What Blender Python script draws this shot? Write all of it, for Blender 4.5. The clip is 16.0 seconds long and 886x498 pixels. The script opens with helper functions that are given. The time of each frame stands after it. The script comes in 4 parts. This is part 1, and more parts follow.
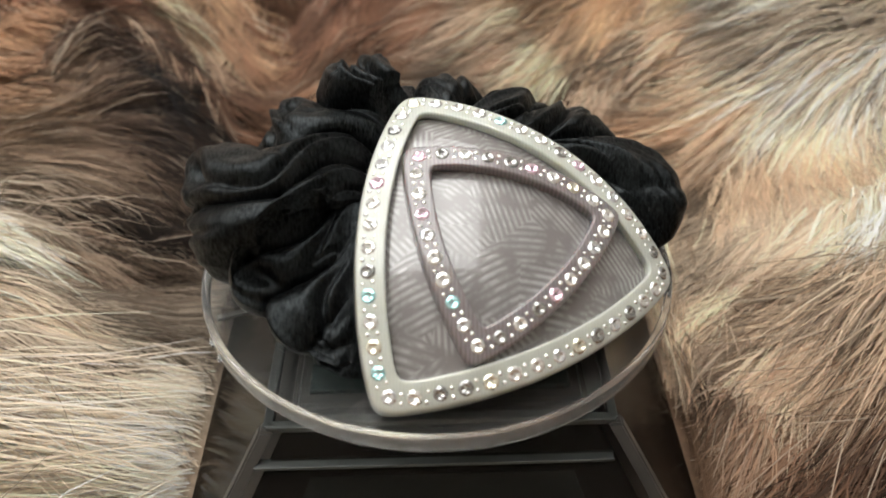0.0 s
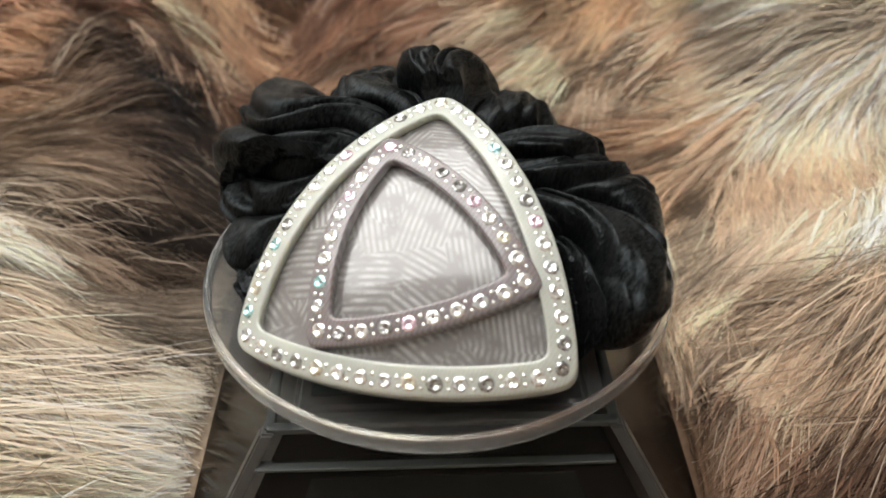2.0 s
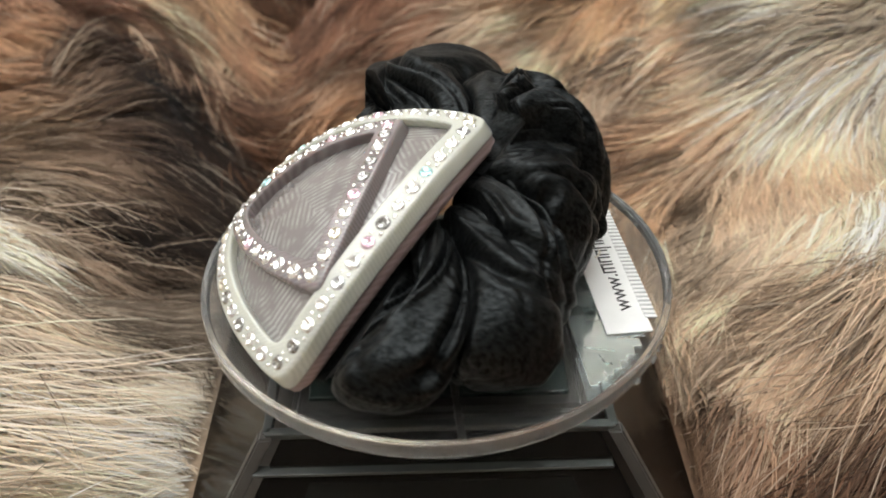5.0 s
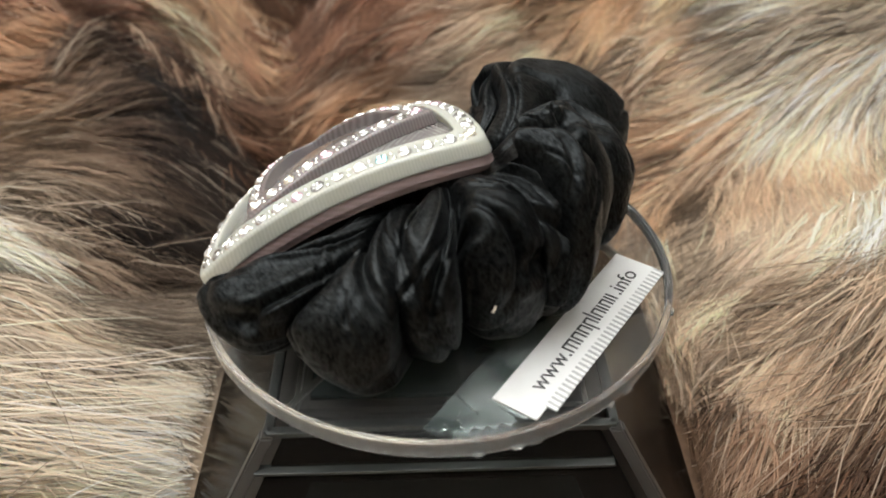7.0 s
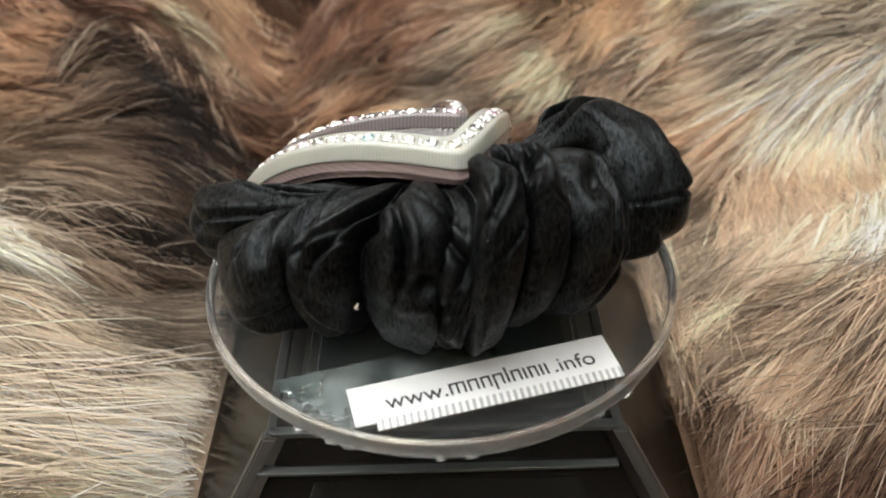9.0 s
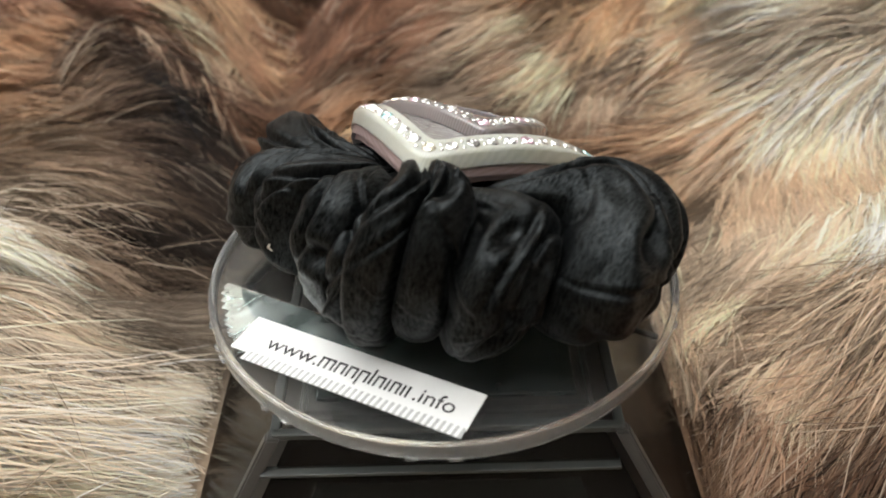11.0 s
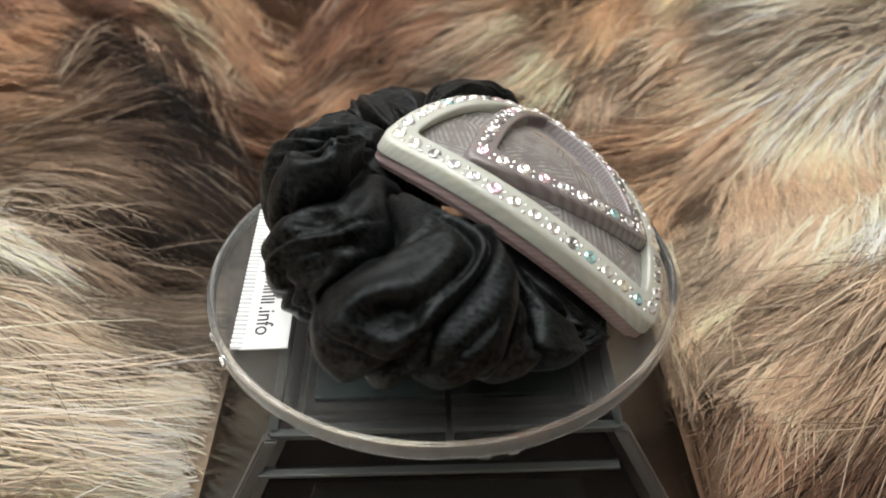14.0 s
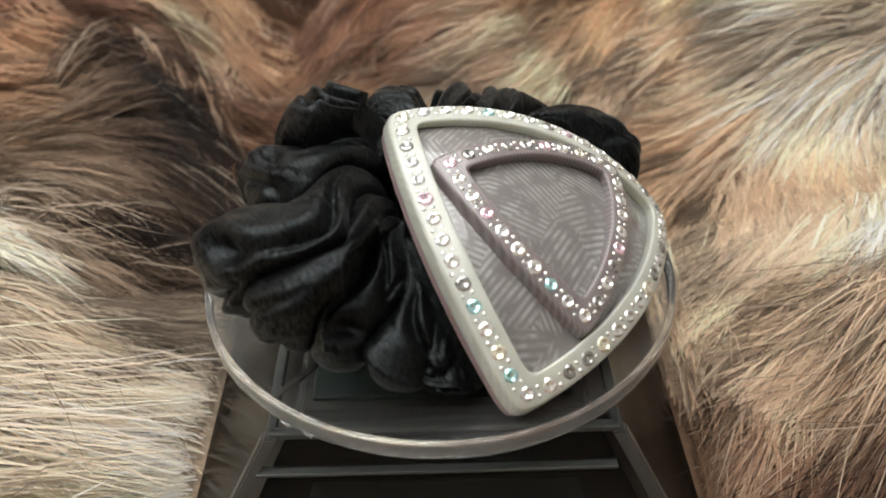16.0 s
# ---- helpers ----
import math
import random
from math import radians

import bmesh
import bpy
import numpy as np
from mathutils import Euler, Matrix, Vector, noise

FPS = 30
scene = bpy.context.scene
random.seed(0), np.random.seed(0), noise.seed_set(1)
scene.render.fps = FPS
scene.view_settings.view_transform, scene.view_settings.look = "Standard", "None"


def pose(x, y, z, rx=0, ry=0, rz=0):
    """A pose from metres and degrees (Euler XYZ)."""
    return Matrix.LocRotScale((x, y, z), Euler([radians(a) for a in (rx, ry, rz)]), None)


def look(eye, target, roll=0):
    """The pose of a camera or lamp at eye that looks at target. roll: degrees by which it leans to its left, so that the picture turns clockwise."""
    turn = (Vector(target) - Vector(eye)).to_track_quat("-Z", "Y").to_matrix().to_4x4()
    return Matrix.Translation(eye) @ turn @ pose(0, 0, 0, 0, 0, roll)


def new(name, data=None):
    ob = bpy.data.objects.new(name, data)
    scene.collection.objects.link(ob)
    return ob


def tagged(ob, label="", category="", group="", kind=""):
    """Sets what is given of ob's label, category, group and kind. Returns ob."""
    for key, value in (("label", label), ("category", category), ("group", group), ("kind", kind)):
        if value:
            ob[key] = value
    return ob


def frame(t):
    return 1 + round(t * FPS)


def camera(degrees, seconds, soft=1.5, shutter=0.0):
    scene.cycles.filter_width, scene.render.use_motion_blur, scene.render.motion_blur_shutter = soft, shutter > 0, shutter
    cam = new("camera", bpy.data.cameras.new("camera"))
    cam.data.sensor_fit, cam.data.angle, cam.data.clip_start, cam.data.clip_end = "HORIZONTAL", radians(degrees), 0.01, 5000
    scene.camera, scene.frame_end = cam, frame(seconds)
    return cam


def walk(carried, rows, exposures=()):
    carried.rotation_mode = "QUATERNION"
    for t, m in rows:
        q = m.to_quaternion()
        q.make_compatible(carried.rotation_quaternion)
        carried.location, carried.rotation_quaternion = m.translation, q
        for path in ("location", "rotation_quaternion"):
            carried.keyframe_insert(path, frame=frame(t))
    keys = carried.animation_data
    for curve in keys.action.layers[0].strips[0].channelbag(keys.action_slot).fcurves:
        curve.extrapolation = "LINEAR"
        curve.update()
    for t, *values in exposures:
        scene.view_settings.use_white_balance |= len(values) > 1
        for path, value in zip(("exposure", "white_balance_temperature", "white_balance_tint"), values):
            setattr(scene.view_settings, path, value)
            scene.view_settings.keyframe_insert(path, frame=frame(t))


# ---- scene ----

# All lengths below are in disc radii; R turns them into metres (the disc is 10 cm across).
R = 0.05
EYE = Vector((0.0, -2.9533, 2.3936)) * R

cam = camera(53.8, 16.0, soft=1.8)
cam.data.dof.use_dof = True
cam.data.dof.focus_distance = 0.188
cam.data.dof.aperture_fstop = 17


def aim(x, y, z, roll):
    return look(EYE, Vector((x, y, z)) * R, roll)


walk(cam, [
    (0.0, aim(0.0289, 0.0233, 0.0316, -1.15)), (0.5, aim(0.0230, 0.0209, 0.0285, -1.22)),
    (1.0, aim(0.0221, 0.0227, 0.0307, -1.23)), (1.5, aim(0.0211, 0.0251, 0.0338, -1.24)),
    (2.0, aim(0.0238, 0.0285, 0.0380, -1.21)), (2.5, aim(0.0227, 0.0323, 0.0429, -1.23)),
    (3.0, aim(0.0225, 0.0376, 0.0496, -1.23)), (3.5, aim(0.0327, 0.0410, 0.0541, -1.11)),
    (4.0, aim(0.0328, 0.0430, 0.0567, -1.11)), (6.5, aim(0.0314, 0.0366, 0.0484, -1.12)),
    (7.0, aim(0.0268, 0.0377, 0.0499, -1.18)), (7.5, aim(0.0233, 0.0386, 0.0509, -1.22)),
    (8.0, aim(0.0221, 0.0374, 0.0494, -1.23)), (8.5, aim(0.0158, 0.0407, 0.0535, -1.31)),
    (9.0, aim(0.0121, 0.0394, 0.0519, -1.35)), (11.5, aim(0.0010, 0.0441, 0.0578, -1.48)),
    (12.0, aim(0.0037, 0.0444, 0.0583, -1.45)), (12.5, aim(0.0030, 0.0481, 0.0630, -1.46)),
    (13.0, aim(0.0043, 0.0483, 0.0633, -1.44)), (13.5, aim(0.0049, 0.0463, 0.0606, -1.44)),
    (14.0, aim(0.0078, 0.0439, 0.0576, -1.40)), (14.5, aim(0.0084, 0.0418, 0.0549, -1.39)),
    (15.0, aim(0.0115, 0.0416, 0.0546, -1.36)), (15.5, aim(0.0136, 0.0423, 0.0556, -1.33)),
    (16.0, aim(0.0152, 0.0415, 0.0546, -1.31))], exposures=[(0.0, 0.0), (16.0, 0.0)])

# turn of the disc about the upright axis: seconds, degrees
TURN = [(0.0, 0.2), (0.5, -10.3), (1.0, -20.5), (1.5, -31.0), (2.0, -40.8), (2.5, -51.0), (3.0, -61.9),
        (3.5, -72.0), (4.0, -82.0), (5.0, -103.4), (6.0, -124.3), (6.5, -134.6), (7.0, -144.6),
        (7.5, -154.5), (8.0, -164.0), (8.5, -173.9), (9.0, -184.0), (10.0, -204.6), (11.0, -225.4),
        (11.5, -235.8), (12.0, -246.0), (12.5, -256.0), (13.0, -266.3), (13.5, -276.8), (14.0, -287.4),
        (14.5, -297.8), (15.0, -308.6), (15.5, -319.8), (16.0, -330.1)]

# ---------------------------------------------------------------- light
PANEL_POWER = 5.0

world = bpy.data.worlds.new("room_air")
world.use_nodes = True
scene.world = world
world.node_tree.nodes["Background"].inputs[0].default_value = (0.9, 0.86, 0.8, 1)
world.node_tree.nodes["Background"].inputs[1].default_value = 0.25


# ---------------------------------------------------------------- materials
class Mat:
    """A node material with a few short cuts."""

    def __init__(self, name):
        self.m = bpy.data.materials.new(name)
        self.m.use_nodes = True
        self.nt = self.m.node_tree
        self.b = self.nt.nodes["Principled BSDF"]

    def node(self, kind, **inputs):
        n = self.nt.nodes.new(kind)
        for k, v in inputs.items():
            n.inputs[k.replace("_", " ")].default_value = v
        return n

    def link(self, a, b):
        self.nt.links.new(a, b)

    def set(self, **kw):
        for k, v in kw.items():
            self.b.inputs[k.replace("_", " ")].default_value = v
        return self

    def coords(self, out="Object"):
        return self.node("ShaderNodeTexCoord").outputs[out]

    def ramp(self, fac, stops):
        r = self.node("ShaderNodeValToRGB")
        e = r.color_ramp.elements
        while len(e) < len(stops):
            e.new(0.5)
        for el, (p, c) in zip(e, stops):
            el.position, el.color = p, (*c, 1)
        self.link(fac, r.inputs[0])
        return r.outputs[0]

    def noise(self, scale, detail=4.0, rough=0.55, vec=None, out=0):
        n = self.node("ShaderNodeTexNoise", Scale=scale, Detail=detail, Roughness=rough)
        self.link(vec if vec is not None else self.coords(), n.inputs["Vector"])
        return n.outputs[out]

    def math(self, op, a, b=None):
        n = self.node("ShaderNodeMath")
        n.operation = op
        for i, v in enumerate((a, b)):
            if v is None:
                continue
            if isinstance(v, (int, float)):
                n.inputs[i].default_value = v
            else:
                self.link(v, n.inputs[i])
        return n.outputs[0]

    def mix(self, fac, a, b, mode="MIX"):
        n = self.node("ShaderNodeMix")
        n.data_type, n.blend_type = "RGBA", mode
        for sock, v in ((n.inputs[0], fac), (n.inputs[6], a), (n.inputs[7], b)):
            if isinstance(v, (int, float)):
                sock.default_value = v
            elif isinstance(v, tuple):
                sock.default_value = (*v, 1)
            else:
                self.link(v, sock)
        return n.outputs[2]

    def bump(self, height, strength=0.3, distance=0.0005):
        n = self.node("ShaderNodeBump", Strength=strength, Distance=distance)
        self.link(height, n.inputs["Height"])
        self.link(n.outputs[0], self.b.inputs["Normal"])

    def base(self, sock):
        self.link(sock, self.b.inputs["Base Color"])


def hatch(mat, scale, lines):
    """Cells of parallel strokes, each cell in its own direction: a 0..1 stroke value."""
    co = mat.coords()
    warp = mat.noise(220, 2)
    v = mat.node("ShaderNodeTexVoronoi", Scale=scale)
    mat.link(co, v.inputs["Vector"])
    sep = mat.node("ShaderNodeSeparateColor")
    mat.link(v.outputs["Color"], sep.inputs[0])
    ang = mat.math("MULTIPLY", sep.outputs[0], 6.283)
    xyz = mat.node("ShaderNodeSeparateXYZ")
    mat.link(co, xyz.inputs[0])
    d = mat.math("ADD", mat.math("MULTIPLY", xyz.outputs[0], mat.math("COSINE", ang)),
                 mat.math("MULTIPLY", xyz.outputs[1], mat.math("SINE", ang)))
    ph = mat.math("ADD", mat.math("MULTIPLY", d, lines), mat.math("MULTIPLY", warp, 0.9))
    mask = mat.ramp(mat.noise(260, 3), [(0.38, (0.0,) * 3), (0.58, (1.0,) * 3)])
    wave = mat.math("MULTIPLY_ADD", mat.math("SINE", ph), 0.5)
    return mat.math("MULTIPLY", wave, mask), sep.outputs[1]


def make_materials():
    M = {}
    # black crushed velvet
    m = Mat("black_velvet").set(Roughness=0.52, Sheen_Weight=0.25, Sheen_Roughness=0.22)
    m.b.inputs["Sheen Tint"].default_value = (0.74, 0.80, 0.82, 1)
    m.b.inputs["Specular Tint"].default_value = (0.84, 0.93, 0.96, 1)
    # the pile lies this way and that: patches that shine and patches that swallow the light
    nap = m.noise(120, 2, 0.5)
    brushed = m.node("ShaderNodeMapping", Scale=(1.0, 0.30, 0.30))
    m.link(m.coords(), brushed.inputs["Vector"])
    grain = m.noise(2300, 3, 0.7, brushed.outputs[0])
    m.base(m.ramp(nap, [(0.3, (0.0008, 0.0009, 0.0009)), (0.75, (0.002, 0.0022, 0.0023))]))
    pile = m.math("ADD", m.math("MULTIPLY", nap, 0.22), m.math("MULTIPLY", grain, 0.78))
    m.link(m.ramp(pile, [(0.37, (0.03,) * 3), (0.66, (0.42,) * 3)]), m.b.inputs["Specular IOR Level"])
    m.link(m.ramp(pile, [(0.36, (0.01,) * 3), (0.66, (0.12,) * 3)]), m.b.inputs["Sheen Weight"])
    m.link(m.ramp(nap, [(0.30, (0.44,) * 3), (0.70, (0.36,) * 3)]), m.b.inputs["Roughness"])
    m.bump(grain, 0.55, 0.0003)
    M["velvet"] = m.m
    # milky white frame with a greenish cast and turned lines
    m = Mat("milky_resin").set(Roughness=0.3, Coat_Weight=0.7, Coat_Roughness=0.05, Transmission_Weight=0.26, Subsurface_Weight=0.5,
                               Subsurface_Scale=0.004, IOR=1.5)
    m.b.inputs["Subsurface Radius"].default_value = (1.0, 0.95, 0.8)
    w = m.node("ShaderNodeTexWave", Scale=520.0, Distortion=3.0, Detail=2.0)
    m.link(m.coords(), w.inputs["Vector"])
    cl = m.noise(160, 4)
    m.base(m.mix(m.math("MULTIPLY", w.outputs[1], 0.45), m.ramp(cl, [(0.3, (0.65, 0.665, 0.585)), (0.75, (0.77, 0.785, 0.71))]),
                 (0.50, 0.52, 0.45)))
    m.bump(w.outputs[1], 0.06, 0.0003)
    M["milky"] = m.m
    # lilac-grey resin of the inner frame
    m = Mat("lilac_resin").set(Roughness=0.22, Coat_Weight=0.7, Coat_Roughness=0.06, Subsurface_Weight=0.15, Subsurface_Scale=0.001)
    w = m.node("ShaderNodeTexWave", Scale=430.0, Distortion=2.0, Detail=2.0)
    m.link(m.coords(), w.inputs["Vector"])
    m.base(m.mix(w.outputs[1], (0.170, 0.145, 0.146), (0.235, 0.205, 0.206)))
    m.bump(w.outputs[1], 0.08, 0.0003)
    M["lilac"] = m.m
    # pearly plate with hatched strokes
    m = Mat("hatched_pearl_plate").set(Roughness=0.24, Coat_Weight=1.0, Coat_Roughness=0.03, Metallic=0.12)
    st, tone = hatch(m, 88.0, 5600.0)
    c = m.mix(st, (0.180, 0.165, 0.160), (0.365, 0.36, 0.35))
    m.base(m.mix(m.math("MULTIPLY", tone, 0.35), c, (0.24, 0.222, 0.215)))
    m.bump(st, 0.22, 0.0002)
    M["pearl"] = m.m
    m = Mat("mauve_backing").set(Roughness=0.35, Coat_Weight=0.4)
    w = m.node("ShaderNodeTexWave", Scale=300.0, Distortion=1.0)
    w.bands_direction = "Z"
    m.link(m.coords(), w.inputs["Vector"])
    m.base(m.mix(w.outputs[1], (0.28, 0.205, 0.20), (0.35, 0.265, 0.26)))
    M["mauve"] = m.m
    # cut glass with a mirror back; hue differs from stone to stone
    m = Mat("foiled_crystal").set(Metallic=0.85, Roughness=0.04, Coat_Weight=1.0, Coat_Roughness=0.02)
    info = m.node("ShaderNodeObjectInfo")
    r = m.ramp(info.outputs["Random"], [(0.0, (0.98, 0.98, 0.97)), (0.46, (0.40, 0.40, 0.39)), (0.68, (0.85, 0.87, 0.9)), (0.82, (0.97, 0.74, 0.88)),
                                        (0.88, (0.55, 0.93, 0.97)), (0.94, (0.97, 0.94, 0.80))])
    r.node.color_ramp.interpolation = "CONSTANT"
    m.base(r)
    M["crystal"] = m.m
    m = Mat("silver_bead").set(Metallic=1.0, Roughness=0.16)
    m.base(m.ramp(m.noise(900, 2), [(0.3, (0.8, 0.8, 0.78)), (0.7, (0.95, 0.95, 0.93))]))
    M["bead"] = m.m
    # clear plastics
    m = Mat("clear_acrylic").set(Transmission_Weight=0.989, Roughness=0.015, IOR=1.45)
    m.base(m.ramp(m.noise(40, 3), [(0.3, (0.94, 0.97, 0.97)), (0.7, (0.98, 0.99, 0.99))]))
    sm = m.noise(60, 5)
    m.link(m.ramp(sm, [(0.45, (0.01,) * 3), (0.8, (0.12,) * 3)]), m.b.inputs["Roughness"])
    M["acrylic"] = m.m
    m = Mat("hazy_tape_film").set(Transmission_Weight=0.95, Roughness=0.05, IOR=1.25)
    m.base(m.ramp(m.noise(90, 5), [(0.35, (0.80, 0.93, 0.91)), (0.7, (0.93, 0.99, 0.98))]))
    m.link(m.ramp(m.noise(120, 4), [(0.4, (0.0,) * 3), (0.75, (0.12,) * 3)]), m.b.inputs["Roughness"])
    m.link(m.ramp(m.noise(85, 4), [(0.42, (0.975,) * 3), (0.66, (0.90,) * 3)]), m.b.inputs["Transmission Weight"])
    M["tape"] = m.m
    m = Mat("frosted_acrylic").set(Transmission_Weight=0.96, Roughness=0.10, IOR=1.4)
    m.base(m.ramp(m.noise(120, 3), [(0.3, (0.84, 0.86, 0.85)), (0.7, (0.94, 0.95, 0.94))]))
    M["frosted"] = m.m
    m = Mat("smoky_acrylic").set(Transmission_Weight=0.8, Roughness=0.12, IOR=1.15, Specular_IOR_Level=0.2)
    m.base(m.ramp(m.noise(50, 3), [(0.3, (0.022, 0.019, 0.016)), (0.7, (0.045, 0.038, 0.032))]))
    M["smoky"] = m.m
    m = Mat("black_plastic").set(Roughness=0.33)
    m.base(m.ramp(m.noise(70, 5), [(0.3, (0.026, 0.024, 0.021)), (0.75, (0.055, 0.050, 0.044))]))
    m.bump(m.noise(1500, 2), 0.05, 0.0002)
    M["black"] = m.m
    m = Mat("solar_cell").set(Roughness=0.18, Coat_Weight=0.8)
    m.base(m.ramp(m.noise(55, 4), [(0.3, (0.022, 0.032, 0.030)), (0.7, (0.048, 0.064, 0.060))]))
    M["cell"] = m.m
    m = Mat("grey_trim").set(Roughness=0.42)
    m.base(m.ramp(m.noise(90, 4), [(0.3, (0.028, 0.031, 0.029)), (0.7, (0.05, 0.055, 0.051))]))
    M["trim"] = m.m
    # printed paper
    m = Mat("white_paper").set(Roughness=0.55)
    m.base(m.ramp(m.noise(150, 4), [(0.3, (0.80, 0.81, 0.80)), (0.7, (0.87, 0.88, 0.87))]))
    m.bump(m.noise(900, 3), 0.05, 0.0002)
    M["paper"] = m.m
    m = Mat("grey_ribbing").set(Roughness=0.5)
    m.base(m.ramp(m.noise(260, 3), [(0.3, (0.38, 0.39, 0.39)), (0.7, (0.50, 0.51, 0.51))]))
    M["ribbing"] = m.m
    m = Mat("black_ink").set(Roughness=0.6)
    m.base(m.ramp(m.noise(400, 2), [(0.3, (0.02, 0.02, 0.02)), (0.7, (0.045, 0.045, 0.05))]))
    M["ink"] = m.m
    m = Mat("pale_thread").set(Roughness=0.7)
    m.base(m.ramp(m.noise(400, 2), [(0.3, (0.6, 0.55, 0.45)), (0.7, (0.75, 0.7, 0.6))]))
    M["thread"] = m.m
    # fur: the colour of each hair is stored on it
    m = Mat("fur_hair").set(Roughness=0.55, Specular_IOR_Level=0.18)
    at = m.node("ShaderNodeAttribute")
    at.attribute_name = "hair"
    m.base(m.mix(0.35, at.outputs["Color"], m.ramp(m.noise(230, 3), [(0.3, (0.55, 0.52, 0.5)), (0.7, (1.0, 1.0, 1.0))]), "MULTIPLY"))
    tr = m.node("ShaderNodeBsdfTranslucent")
    m.link(at.outputs["Color"], tr.inputs[0])
    mx = m.node("ShaderNodeMixShader")
    mx.inputs[0].default_value = 0.32
    m.link(m.b.outputs[0], mx.inputs[1])
    m.link(tr.outputs[0], mx.inputs[2])
    out = next(n for n in m.nt.nodes if n.type == "OUTPUT_MATERIAL")
    m.link(mx.outputs[0], out.inputs["Surface"])
    M["hair"] = m.m
    m = Mat("fur_skin").set(Roughness=0.8)
    at = m.node("ShaderNodeAttribute")
    at.attribute_name = "hair"
    m.base(m.mix(0.6, at.outputs["Color"], m.ramp(m.noise(300, 4), [(0.3, (0.25, 0.22, 0.2)), (0.7, (0.9, 0.85, 0.8))]), "MULTIPLY"))
    M["skin"] = m.m
    # room
    m = Mat("wall_paint").set(Roughness=0.8)
    m.base(m.ramp(m.noise(6, 5), [(0.3, (0.70, 0.66, 0.61)), (0.7, (0.76, 0.72, 0.67))]))
    M["wall"] = m.m
    m = Mat("ceiling_paint").set(Roughness=0.85)
    m.base(m.ramp(m.noise(5, 5), [(0.3, (0.74, 0.73, 0.71)), (0.7, (0.80, 0.79, 0.77))]))
    M["ceiling"] = m.m
    m = Mat("wood_board").set(Roughness=0.45)
    w = m.node("ShaderNodeTexWave", Scale=6.0, Distortion=6.0, Detail=4.0)
    m.link(m.coords(), w.inputs["Vector"])
    m.base(m.mix(w.outputs[1], (0.16, 0.09, 0.05), (0.26, 0.16, 0.09)))
    M["wood"] = m.m
    m = Mat("lamp_glow")
    m.base(m.ramp(m.noise(3, 2), [(0.3, (0.85, 0.85, 0.85)), (0.7, (0.9, 0.9, 0.9))]))
    m.b.inputs["Emission Color"].default_value = (0.955, 0.965, 0.95, 1)
    m.b.inputs["Emission Strength"].default_value = PANEL_POWER
    M["glow"] = m.m
    return M


MAT = make_materials()


# ---------------------------------------------------------------- mesh helpers
def mesh_of(name, bm, material, smooth=False, scale=R):
    me = bpy.data.meshes.new(name)
    bmesh.ops.recalc_face_normals(bm, faces=bm.faces)
    bmesh.ops.scale(bm, vec=(scale,) * 3, verts=bm.verts)
    bm.to_mesh(me)
    bm.free()
    me.materials.append(MAT[material])
    if smooth:
        me.shade_smooth()
    return me


def part(name, bm, material, parent=None, label="", smooth=False, scale=R):
    """One mesh object from a bmesh, under a thing or a part."""
    ob = new(name, mesh_of(name, bm, material, smooth, scale))
    if parent is not None:
        ob.parent = parent
    if label:
        tagged(ob, label)
    return ob


def box(bm, lo, hi, bevel=0.0):
    r = bmesh.ops.create_cube(bm, size=1.0)
    vs = r["verts"]
    for v in vs:
        v.co = Vector([a + (b - a) * (c + 0.5) for a, b, c in zip(lo, hi, v.co)])
    if bevel:
        es = {e for v in vs for e in v.link_edges}
        bmesh.ops.bevel(bm, geom=list(es), offset=bevel, segments=2, profile=0.5, affect="EDGES")
    return bm


def lathe(bm, profile, n=96):
    """A closed ring or a cap turned from (radius, z) points; a radius of 0 ends in a point."""
    rings = []
    for r, z in profile:
        if r <= 0:
            rings.append([bm.verts.new((0, 0, z))])
        else:
            rings.append([bm.verts.new((r * math.cos(2 * math.pi * i / n), r * math.sin(2 * math.pi * i / n), z)) for i in range(n)])
    for a, b in zip(rings, rings[1:]):
        for i in range(n):
            j = (i + 1) % n
            if len(a) == 1:
                bm.faces.new((a[0], b[i], b[j]))
            elif len(b) == 1:
                bm.faces.new((a[i], b[0], a[j]))
            else:
                bm.faces.new((a[i], b[i], b[j], a[j]))
    return rings


